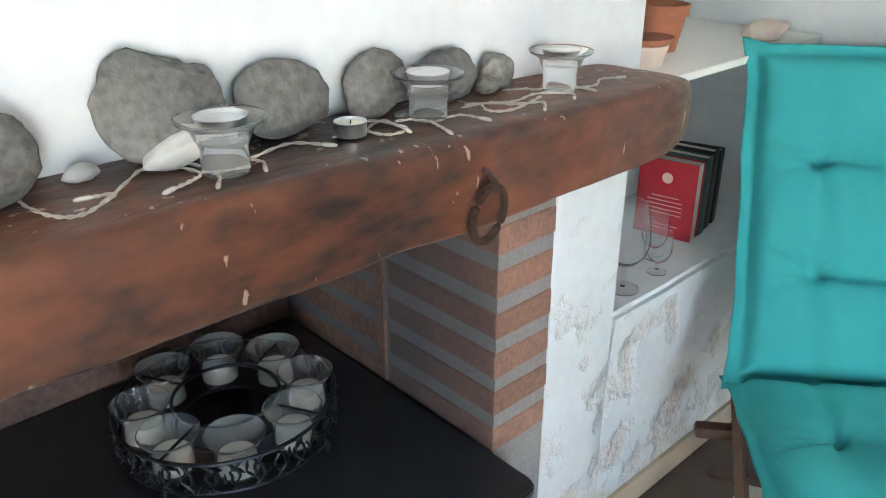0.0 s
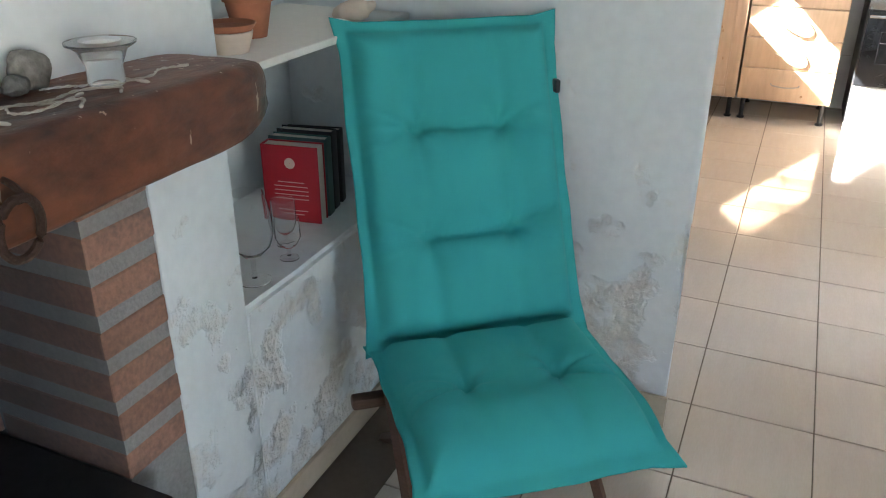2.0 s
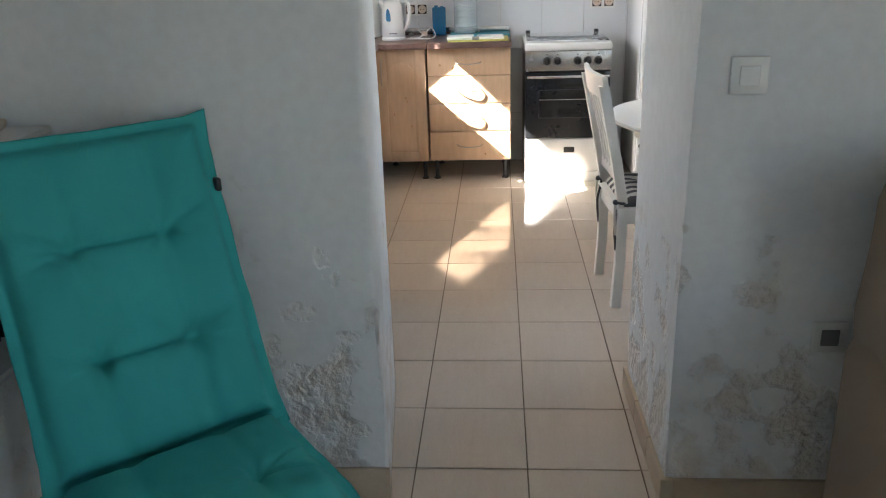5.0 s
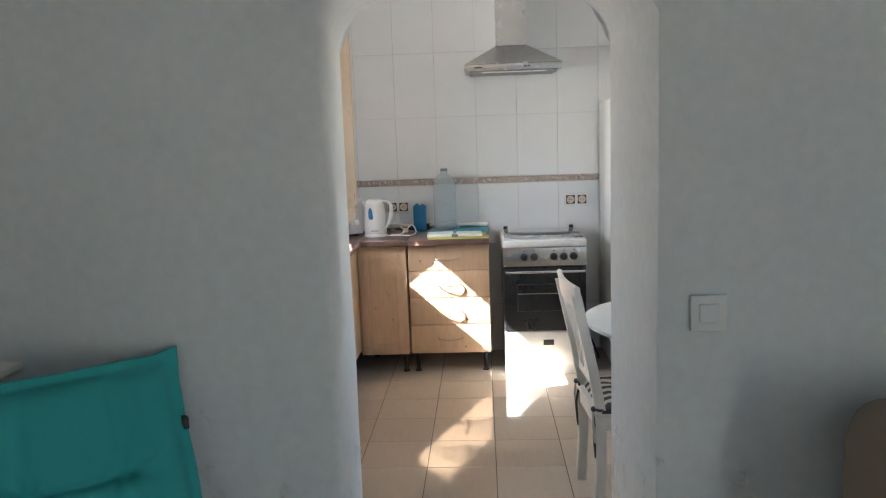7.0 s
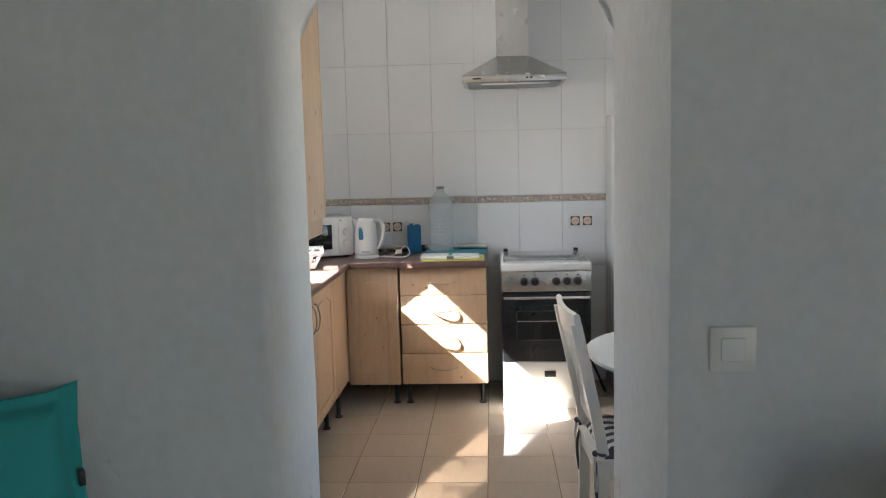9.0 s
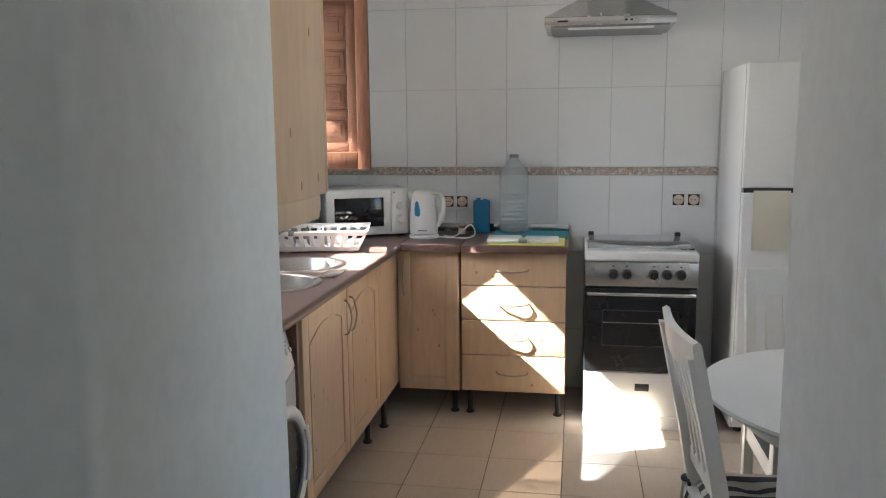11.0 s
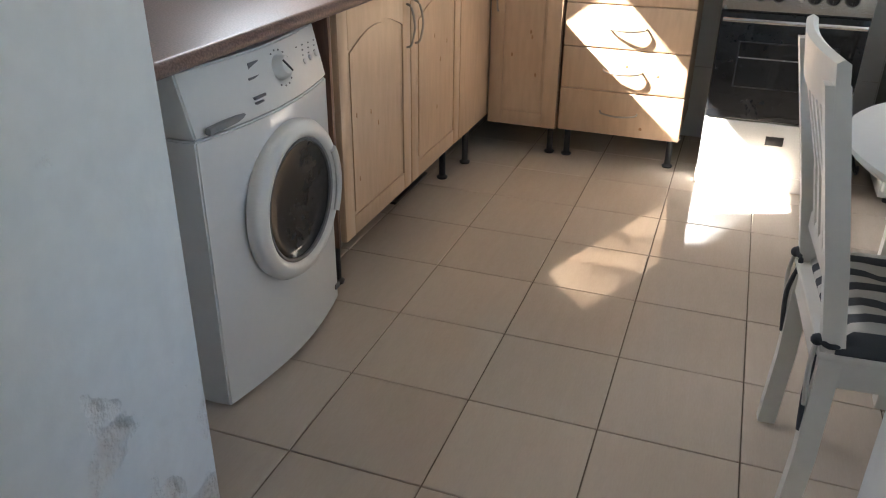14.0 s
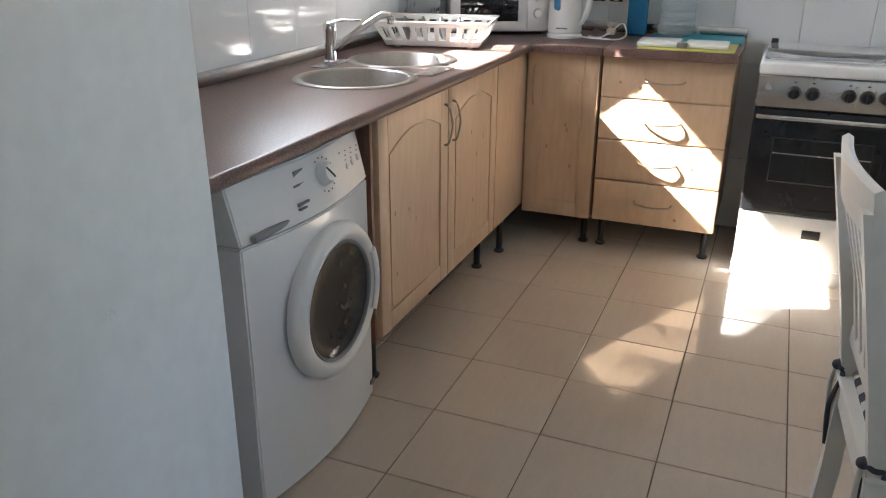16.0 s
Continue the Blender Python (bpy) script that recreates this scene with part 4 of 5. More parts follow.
leg(corner, -0.11, 5.33, 0.13)
leg(corner, -0.36, 5.7, 0.13)
drawers = thing("drawer_cabinet", "four-drawer pine kitchen cabinet on black feet", "cabinet")
part("carcass", B(-0.064, 0.458, 5.284, 5.79, 0.137, 0.861, bevel=0.001), M_PINE, drawers)
for z0, z1 in ((0.137, 0.327), (0.330, 0.508), (0.511, 0.688), (0.691, 0.860)):
    dr = part("drawer_front", B(-0.066, 0.462, 5.262, 5.283, z0, z1, bevel=0.006, seg=3), M_PINE, drawers)
    zc = z1 - 0.085
    bow_handle(dr, (0.115, 5.262, zc), (0.275, 5.262, zc), (0, -0.03, -0.012))
rk = random.Random(8)
for _ in range(5):
    part("knot", lathe([(0.001, 0), (0.007, 0), (0.006, 0.0006), (0.001, 0.0008)], 12), M_KNOT, drawers, m=pose(rk.uniform(0, 0.42), 5.2617, rk.choice([0.2, 0.42, 0.6, 0.76]) + rk.uniform(-0.03, 0.03), 90, 0, 0))
for x, y in ((-0.03, 5.33), (0.425, 5.33), (0.425, 5.74), (-0.03, 5.74)):
    leg(drawers, x, y, 0.137)

# worktop with two round holes for the bowls
SINKS = [(-0.645, 4.155, 0.175), (-0.675, 4.575, 0.175)]


def worktop_west():
    bm = bmesh.new()
    x0, x1, y0, y1 = -1.0, -0.378, 2.595, 5.80
    outer = [bm.verts.new(c) for c in ((x0, y0, CT), (x1, y0, CT), (x1, y1, CT), (x0, y1, CT))]
    edges = [bm.edges.new((outer[i], outer[(i + 1) % 4])) for i in range(4)]
    for cx, cy, r in SINKS:
        vs = [bm.verts.new((cx + r * math.cos(6.2832 * k / 40), cy + r * math.sin(6.2832 * k / 40), CT)) for k in range(40)]
        edges += [bm.edges.new((vs[k], vs[(k + 1) % 40])) for k in range(40)]
    bmesh.ops.triangle_fill(bm, edges=edges, use_beauty=True)
    for f in bm.faces[:]:
        c = f.calc_center_median()
        if any(math.hypot(c.x - cx, c.y - cy) < r * 0.9 and all(math.hypot(v.co.x - cx, v.co.y - cy) < r * 1.01 for v in f.verts) for cx, cy, r in SINKS):
            bm.faces.remove(f)
    r = bmesh.ops.extrude_face_region(bm, geom=bm.faces[:])
    for v in r["geom"]:
        if isinstance(v, bmesh.types.BMVert):
            v.co.z -= 0.035
    bmesh.ops.recalc_face_normals(bm, faces=bm.faces[:])
    return bm


top1 = thing("worktop", "dark red-brown speckled laminate worktop with rounded front edge", "worktop")
part("slab", worktop_west(), M_TOP, top1, shade=0)
part("front_edge", tube([(-0.379, 2.595, CT - 0.0175), (-0.379, 5.21, CT - 0.0175)], 0.0176, 12, flat=1.0), M_TOP, top1, "rounded laminate edge")
part("wall_strip", B(-1.0, -0.985, 2.60, 5.79, CT, CT + 0.045, bevel=0.005), M_STEEL, top1, "silver upstand strip")
top2 = thing("worktop", "short red-brown laminate worktop over the corner cabinet", "worktop")
part("slab", B(-0.377, -0.064, 5.222, 5.80, CT - 0.036, CT - 0.0005, bevel=0.004), M_TOP, top2)
part("wall_strip", B(-0.377, -0.064, 5.785, 5.80, CT, CT + 0.045, bevel=0.005), M_STEEL, top2, "silver upstand strip")
top3 = thing("worktop", "red-brown laminate worktop over the drawers", "worktop")
part("slab", B(-0.061, 0.468, 5.216, 5.80, CT - 0.036, CT, bevel=0.004), M_TOP, top3)
part("wall_strip", B(-0.061, 0.468, 5.785, 5.80, CT, CT + 0.045, bevel=0.005), M_STEEL, top3, "silver upstand strip")

sink = thing("sink", "round double-bowl stainless steel inset sink", "sink")
for cx, cy, r in SINKS:
    bowl = part("bowl", lathe([(r + 0.028, 0.001), (r + 0.026, 0.004), (r + 0.004, 0.005), (r - 0.004, 0.0), (r - 0.02, -0.12), (r - 0.06, -0.15), (0.03, -0.155), (0.001, -0.158)], 48, (cx, cy, CT)), M_BOWL, sink, shade=60)
    part("drain", lathe([(0.001, 0.004), (0.03, 0.004), (0.034, 0.001), (0.034, 0)], 20, (cx, cy, CT - 0.156)), M_CHROME, bowl)
part("deck", B(-0.5, -0.425, 4.28, 4.47, CT + 0.001, CT + 0.0045, bevel=0.001), M_STEEL, sink)
part("deck", B(-0.89, -0.83, 4.28, 4.47, CT + 0.001, CT + 0.0045, bevel=0.001), M_STEEL, sink)
tap = thing("mixer_tap", "chrome lever mixer tap with a long spout", "tap", pose(-0.86, 4.375, CT + 0.004))
part("body", lathe([(0.001, 0), (0.027, 0), (0.027, 0.008), (0.021, 0.014), (0.021, 0.11), (0.024, 0.115), (0.023, 0.14), (0.012, 0.146), (0.001, 0.147)], 24), M_CHROME, tap)
part("spout", tube(smooth_path([(0.015, 0, 0.05), (0.09, 0.03, 0.11), (0.17, 0.06, 0.165), (0.205, 0.072, 0.165)], 6), 0.0125, 12), M_CHROME, tap)
part("nozzle", lathe([(0.011, 0), (0.013, 0.004), (0.013, 0.024)], 14, (0.203, 0.071, 0.138)), M_CHROME, tap)
part("lever", tube(smooth_path([(0.0, 0, 0.14), (0.05, 0.012, 0.150), (0.11, 0.025, 0.150)], 5), [0.011] * 6 + [0.007] * 5, 10, flat=0.5), M_CHROME, tap)

# washing machine
wm = thing("washing_machine", "white front-loading washing machine under the worktop", "washing machine")
Y0, Y1 = 3.172, 3.765


def bulged(z0, z1, xf=-0.415, b=0.045):
    pts = [(-0.96, Y0), (xf - 0.03, Y0)]
    pts += [(xf + b * math.sin(math.pi * (0.06 + 0.88 * k / 16)), Y0 + 0.004 + (Y1 - Y0 - 0.008) * k / 16) for k in range(17)]
    pts += [(xf - 0.03, Y1), (-0.96, Y1)]
    return prism(pts, z0, z1, "z", 0.004)


part("body", bulged(0.012, 0.70), M_ENAMEL, wm, shade=35)
bm = bulged(0.703, 0.845)
for v in bm.verts:
    if v.co.x > -0.5:
        v.co.x -= max(0, v.co.z - 0.74) * 0.32
part("control_panel", bm, M_PLASTIC, wm, shade=35)
PM = pose(-0.4, 3.45, 0.78, 0, -18, 0)  # panel plane
for nm, y, z, w, h in (("label_bar", 3.385, 0.805, 0.04, 0.016), ("print_bar", 3.375, 0.785, 0.045, 0.005), ("print_bar", 3.372, 0.742, 0.045, 0.006), ("print_bar", 3.372, 0.732, 0.03, 0.004)):
    part(nm, B(-0.385 - (z - 0.74) * 0.32, -0.377 - (z - 0.74) * 0.32, y, y + w, z, z + h), M_PRINT, wm, "dark printed mark")
# grey box in place of the shade in the white drawer pocket
part("detergent_drawer", B(-0.40, -0.382, 3.20, 3.385, 0.708, 0.726, bevel=0.006), M_GREY, wm, "grey strip painted as the shade of the white drawer pocket")
part("dial", lathe([(0.001, 0.024), (0.02, 0.024), (0.026, 0.018), (0.03, 0.0)], 28), M_PLASTIC, wm, "white programme dial", m=pose(-0.388, 3.50, 0.787, 0, 72, 0))
part("dial_mark", B(-0.02, 0.02, -0.002, 0.002, 0.0235, 0.0265), M_DARK, wm, m=pose(-0.388, 3.50, 0.787, 0, 72, 0) @ pose(0, 0, 0, 0, 0, 40))
for k in range(11):
    a = radians(-30 + 24 * k)
    part("print_dot", B(-0.002, 0.002, -0.002, 0.002, 0, 0.0015), M_PRINT, wm, m=pose(-0.3835, 3.50, 0.787, 0, 72, 0) @ pose(0.043 * math.cos(a), 0.043 * math.sin(a), -0.001))
for k in range(4):
    part("button", lathe([(0.001, 0.006), (0.007, 0.005), (0.008, 0)], 14), M_PLASTIC, wm, m=pose(-0.40, 3.61 + 0.03 * k, 0.765 + 0.004 * k, 0, 72, 0))
    for j in range(3):
        part("print_dot", B(-0.0015, 0.0015, -0.003, 0.003, 0, 0.001), M_PRINT, wm, m=pose(-0.4035, 3.61 + 0.03 * k, 0.785 + 0.013 * j, 0, 72, 0))
DM = pose(-0.378, 3.487, 0.455, 0, 90, 0)
door = part("door_ring", lathe([(0.205, 0.0), (0.208, 0.02), (0.198, 0.036), (0.18, 0.044), (0.167, 0.04), (0.160, 0.03), (0.157, 0.0)], 56), M_PLASTIC, wm, "white round door ring", m=DM, shade=60)
part("door_glass", lathe([(0.160, 0.032), (0.150, 0.024), (0.12, 0.019), (0.08, 0.016), (0.001, 0.015)], 48), M_DRUM, door, "dark bowl-shaped door glass", shade=60)
part("door_seal", lathe([(0.161, 0.033), (0.158, 0.037), (0.153, 0.034), (0.152, 0.028)], 48), M_GREY, door)
part("door_handle", tube([(0.05 * math.cos(0) * 0 + 0.178 * math.cos(a), 0.178 * math.sin(a), 0.046) for a in [radians(60 + 4 * k) for k in range(16)]], 0.012, 10, flat=0.6), M_PLASTIC, door, "curved white door grip")
part("badge", B(-0.3945, -0.390, 3.72, 3.745, 0.06, 0.075), M_PRINT, wm, "small dark badge")

# upper cupboard
up = thing("wall_cupboard", "pine wall cupboard with a lower light rail", "cupboard")
part("carcass", B(-1.0, -0.01, 2.588, 2.916, 1.345, 2.15, bevel=0.001), M_PINE, up)
for x0, x1 in ((-0.998, -0.508), (-0.504, -0.010)):
    part("door", B(x0, x1, 2.918, 2.938, 1.345, 2.15, bevel=0.005, seg=3), M_PINE, up)
part("light_rail", prism([(2.588, 1.344), (2.890, 1.344), (2.890, 1.312), (2.882, 1.308), (2.880, 1.297), (2.588, 1.297)], -0.032, -0.013, "x", 0.0015), M_PINE, up, "pine light rail")
part("light_rail", B(-1.0, -0.034, 2.868, 2.886, 1.297, 1.344, bevel=0.0015), M_PINE, up, "pine light rail")
rk = random.Random(5)
for y, z in ((2.72, 1.47), (2.84, 1.66), (2.87, 1.38), (2.77, 1.37), (2.69, 1.75)):
    part("knot", lathe([(0.001, 0), (0.006, 0), (0.005, 0.0006), (0.001, 0.0008)], 12), M_KNOT, up, m=pose(-0.0102, y, z, 0, 90, 0) @ Matrix.Diagonal((1.7, 0.8, 1, 1)))

# window: open sash with glass outside and closed panelled shutter inside
win = structure("window_1", B(-1.14, -1.085, 4.032, 4.18, 1.272, 2.198), M_WOOD, "reddish varnished wooden kitchen window standing open over the sink", "window")
part("window_frame", B(-1.14, -1.085, 4.94, 4.978, 1.272, 2.198), M_WOOD, win)
part("window_frame", B(-1.14, -1.085, 4.18, 4.94, 2.165, 2.198), M_WOOD, win)
# unseen board added outside the window head to bound the sun patch
part("sun_cutoff_board", B(-1.228, -1.205, 4.034, 4.976, 2.06, 2.198, bevel=0.004), M_WOOD, win, "added unseen board outside that cuts off the high sun")
part("window_sill", B(-1.23, -1.0, 4.032, 4.978, 1.2705, 1.285, bevel=0.003), M_WTILE, win, "white tiled sill")
SX0, SX1, SY, SZ0, SZ1 = -1.10, -0.46, 4.945, 1.285, 2.13
sash = part("sash", B(SX0, SX0 + 0.06, SY - 0.02, SY + 0.03, SZ0, SZ1, bevel=0.004), M_WOOD, win, "open varnished wooden sash")
part("stile", B(SX1 - 0.06, SX1, SY - 0.02, SY + 0.03, SZ0, SZ1, bevel=0.004), M_WOOD, sash)
part("rail", B(SX0 + 0.06, SX1 - 0.06, SY - 0.019, SY + 0.029, SZ0, SZ0 + 0.085, bevel=0.004), M_WOOD, sash)
part("rail", B(SX0 + 0.06, SX1 - 0.06, SY - 0.019, SY + 0.029, SZ1 - 0.06, SZ1, bevel=0.004), M_WOOD, sash)
pane = part("pane", B(SX0 + 0.055, SX1 - 0.055, SY - 0.004, SY, SZ0 + 0.08, SZ1 - 0.055), M_PANE, sash, "clear window glass")
pane.visible_shadow = False
sh = part("shutter", B(SX0 + 0.02, SX1 - 0.02, SY + 0.042, SY + 0.055, SZ0 + 0.05, SZ1 - 0.03), M_WOOD, win, "panelled brown wooden shutter behind the glass")
px0, px1 = SX0 + 0.09, SX1 - 0.085
cw = (px1 - px0) / 2
for k in range(3):
    x = px0 + cw * k
    part("stile", B(x - 0.022, x + 0.022, SY + 0.031, SY + 0.043, SZ0 + 0.06, SZ1 - 0.04, bevel=0.004), M_WOOD, sh)
nrow = 4
rh = (SZ1 - SZ0 - 0.20) / nrow
for r in range(nrow + 1):
    z = SZ0 + 0.105 + rh * r
    for k in range(2):
        part("rail", B(px0 + cw * k + 0.022, px0 + cw * (k + 1) - 0.022, SY + 0.032, SY + 0.043, z - 0.02, z + 0.02, bevel=0.004), M_WOOD, sh)
        if r < nrow:
            xa, xb = px0 + cw * k + 0.034, px0 + cw * (k + 1) - 0.034
            bm = bmesh.new()
            for q, (i0, d) in enumerate(((0.0, 0.036), (0.022, 0.031), (0.038, 0.034), (0.052, 0.029))):
                box(bm, xa + i0, xb - i0, SY + d, SY + 0.0425, z + 0.032 + i0, z + rh - 0.032 - i0, bevel=0.003)
            part("raised_panel", bm, M_WOOD, sh, "stepped raised panel")

HINGE = Matrix.Translation((SX0, SY, 0)) @ pose(0, 0, 0, 0, 0, 10) @ Matrix.Translation((-SX0, -SY, 0))
for ob in (sash, sh):
    ob.matrix_basis = HINGE

# cooker
ck = thing("cooker", "free-standing stainless steel gas cooker with a glass oven door", "cooker")
CX0, CX1, CY = 0.552, 1.082, 5.2
part("body", B(CX0, CX1, CY + 0.02, 5.76, 0.03, 0.835, bevel=0.004), M_DARK, ck, "dark cooker body")
part("hob_rim", B(CX0 - 0.003, CX1 + 0.003, CY - 0.004, 5.77, 0.836, 0.885, bevel=0.012, seg=3), M_ENAMEL, ck, "white hob surround")
lid = part("glass_lid", B(CX0 + 0.012, CX1 - 0.012, CY + 0.05, 5.75, 0.889, 0.895, bevel=0.002), M_PANE, ck, "closed clear glass lid")
for x in (CX0 + 0.02, CX1 - 0.05):
    part("lid_hinge", B(x, x + 0.03, 5.735, 5.765, 0.886, 0.912, bevel=0.005), M_DARK, ck)
part("control_panel", B(CX0, CX1, CY - 0.006, CY + 0.02, 0.715, 0.834, bevel=0.004), M_STEEL, ck, "brushed steel control panel")
for x in (0.685, 0.75, 0.875, 0.938, 1.002):
    kb = part("knob", lathe([(0.001, 0.028), (0.018, 0.028), (0.021, 0.02), (0.026, 0.004), (0.026, 0)], 24), M_DARK, ck, "black control knob", m=pose(x, CY - 0.006, 0.775, 90, 0, 0))
    part("knob_grip", B(-0.004, 0.004, -0.018, 0.018, 0.027, 0.036, bevel=0.002), M_DARK, kb)
    part("print_mark", B(x - 0.005, x + 0.005, CY - 0.0075, CY - 0.0055, 0.812, 0.818), M_PRINT, ck)
od = part("oven_door", B(CX0 + 0.004, CX1 - 0.004, CY - 0.008, CY + 0.02, 0.29, 0.708, bevel=0.004), M_OVENGLASS, ck, "black glass oven door")
part("door_bar", B(CX0 + 0.01, CX1 - 0.01, CY - 0.035, CY - 0.022, 0.672, 0.69, bevel=0.005), M_CHROME, od, "polished oven door bar")
for x in (CX0 + 0.03, CX1 - 0.05):
    part("bar_bracket", B(x, x + 0.02, CY - 0.024, CY - 0.006, 0.674, 0.688), M_CHROME, od)
part("oven_window", B(CX0 + 0.085, CX1 - 0.085, CY - 0.0095, CY - 0.0075, 0.42, 0.60, bevel=0.0005), M_DARK, od, "grey oven window band")
part("window_glass", B(CX0 + 0.09, CX1 - 0.09, CY - 0.0112, CY - 0.0092, 0.425, 0.595), M_OVENGLASS, od)
part("oven_rack", B(CX0 + 0.09, CX1 - 0.09, CY - 0.0125, CY - 0.0108, 0.535, 0.54), M_STEEL, od, "bright rack line")
part("lower_drawer", B(CX0 + 0.002, CX1 - 0.002, CY - 0.006, CY + 0.02, 0.065, 0.285, bevel=0.004), M_SATIN, ck, "brushed steel lower drawer")
part("drawer_grip", B(0.80, 0.868, CY - 0.009, CY - 0.005, 0.195, 0.232, bevel=0.002), M_DARK, ck, "black recessed grip")
part("plinth", B(CX0 - 0.002, CX1, CY + 0.002, CY + 0.03, 0.0, 0.062), M_SATIN, ck)
for x in (CX0 + 0.03, CX1 - 0.03):
    part("foot", lathe([(0.001, 0), (0.018, 0), (0.018, 0.035)], 14, (x, 5.7, 0)), M_DARK, ck)

# extractor hood
hood = thing("extractor_hood", "stainless steel pyramid extractor hood with a chimney duct", "extractor hood")
HX0, HX1, HY = 0.337, 0.961, 5.35
bm = bmesh.new()
lo = [(HX0, HY), (HX1, HY), (HX1, 5.80), (HX0, 5.80)]
hi = [(0.545, 5.55), (0.745, 5.55), (0.745, 5.80), (0.545, 5.80)]
a = [bm.verts.new((*p, 2.005)) for p in lo]
b = [bm.verts.new((*p, 2.135)) for p in hi]
for i in range(4):
    bm.faces.new((a[i], a[(i + 1) % 4], b[(i + 1) % 4], b[i]))
bm.faces.new(a[::-1])
bm.faces.new(b)
part("canopy", bm, M_STEEL, hood, shade=0)
part("rim", B(HX0, HX1, HY - 0.001, 5.80, 1.965, 2.004, bevel=0.003), M_STEEL, hood)
part("filter", B(HX0 + 0.03, HX1 - 0.03, HY + 0.02, 5.78, 1.957, 1.966), M_GREY, hood, "dark filter panel")
part("lamp_cover", B(0.45, 0.86, HY + 0.03, HY + 0.10, 1.954, 1.958), M_PLASTIC, hood)
part("duct", B(0.546, 0.744, 5.551, 5.80, 2.136, H), M_STEEL, hood)
for x in (0.40, 0.72, 0.745):
    part("button", B(x, x + 0.012 if x > 0.5 else x + 0.05, HY - 0.004, HY, 1.98, 1.988), M_DARK, hood)

# refrigerator
fr = thing("refrigerator", "tall white fridge-freezer with a paper hung between its doors", "refrigerator")
part("body", B(1.25, 1.85, 5.20, 5.78, 0.03, 1.76, bevel=0.008), M_ENAMEL, fr)
part("freezer_door", B(1.252, 1.848, 5.145, 5.195, 1.195, 1.757, bevel=0.008, seg=3), M_ENAMEL, fr)
part("fridge_door", B(1.252, 1.848, 5.145, 5.195, 0.07, 1.175, bevel=0.008, seg=3), M_ENAMEL, fr)
part("door_gap", B(1.258, 1.842, 5.15, 5.20, 1.174, 1.196), M_DARK, fr, "dark grip recess")
for x in (1.3, 1.8):
    part("foot", lathe([(0.001, 0), (0.02, 0), (0.02, 0.035)], 12, (x, 5.25, 0)), M_DARK, fr)
bm = B(1.30, 1.46, 5.135, 5.138, 0.91, 1.185)
bmesh.ops.subdivide_edges(bm, edges=bm.edges[:], cuts=6, use_grid_fill=True)
for v in bm.verts:
    v.co.y += 0.006 * (noise.noise(v.co * 9) - 1) * (1.19 - v.co.z) * 2
paper = tagged(part("paper_sheet", bm, M_PAPER, None, shade=60), "blank hanging paper sheet on the fridge door", "paper")

# dining table
tb = thing("round_table", "round white dining table with a thick rounded edge", "table", pose(1.34, 3.57, 0))
part("tabletop", lathe([(0.001, 0.722), (0.44, 0.722), (0.468, 0.73), (0.48, 0.742), (0.478, 0.75), (0.001, 0.75)], 72), M_WHITEWOOD, tb, shade=30)
for k in range(4):
    a = radians(45 + 90 * k)
    x, y = 0.30 * math.cos(a), 0.30 * math.sin(a)
    part("leg", B(x - 0.025, x + 0.025, y - 0.025, y + 0.025, 0, 0.722, bevel=0.004), M_WHITEWOOD, tb)
part("apron", lathe([(0.36, 0.66), (0.37, 0.66), (0.37, 0.722), (0.36, 0.722)], 40), M_WHITEWOOD, tb)


def dining_chair(m, label):
    """Local: back posts at x=0, seat toward +x, width along y."""
    c = thing("dining_chair", label, "chair", m, "white chairs at the table")
    w = 0.185
    for s in (-1, 1):
        y = s * w
        post = [(0.01, y, 0.0), (0.02, y, 0.20), (0.02, y, 0.45), (-0.01, y, 0.62), (-0.075, y, 0.93)]
        part("back_leg", prism_path(post, 0.02, 0.016), M_WHITEWOOD, c)
        part("front_leg", B(0.375, 0.413, y - 0.018, y + 0.018, 0, 0.43, bevel=0.003), M_WHITEWOOD, c)
        part("side_rail", B(0.03, 0.385, y - 0.011, y + 0.011, 0.37, 0.43, bevel=0.002), M_WHITEWOOD, c)
    part("front_rail", B(0.383, 0.405, -w, w, 0.37, 0.43, bevel=0.002), M_WHITEWOOD, c)
    part("rear_rail", B(0.005, 0.027, -w, w, 0.37, 0.43, bevel=0.002), M_WHITEWOOD, c)
    part("seat", B(-0.005, 0.43, -w - 0.02, w + 0.02, 0.43, 0.447, bevel=0.005), M_WHITEWOOD, c)
    top = [(-0.075 - 0.018 * math.cos(math.pi * k / 10 - math.pi / 2), -w - 0.017 + (2 * w + 0.034) * k / 10, 0.925) for k in range(11)]
    bm = bmesh.new()
    rings = [[bm.verts.new((x + dx, y, 0.925 + dz)) for dx, dz in ((0.003, -0.045), (0.025, -0.045), (0.012, 0.04), (0.001, 0.047), (-0.01, 0.04))] for x, y, _ in top]
    for ra, rb_ in zip(rings, rings[1:]):
        for k in range(5):
            bm.faces.new((ra[k], ra[(k + 1) % 5], rb_[(k + 1) % 5], rb_[k]))
    bm.faces.new(rings[0][::-1])
    bm.faces.new(rings[-1])
    bmesh.ops.recalc_face_normals(bm, faces=bm.faces[:])
    part("crest_rail", bm, M_WHITEWOOD, c, "curved crest rail", shade=50)
    part("lower_back_rail", B(0.0, 0.02, -w, w, 0.53, 0.57, bevel=0.003), M_WHITEWOOD, c)
    for k in range(5):
        y = -0.12 + 0.06 * k
        part("back_slat", prism_path([(0.006, y, 0.56), (-0.02, y, 0.70), (-0.078, y, 0.90)], 0.006, 0.013), M_WHITEWOOD, c)
    return c


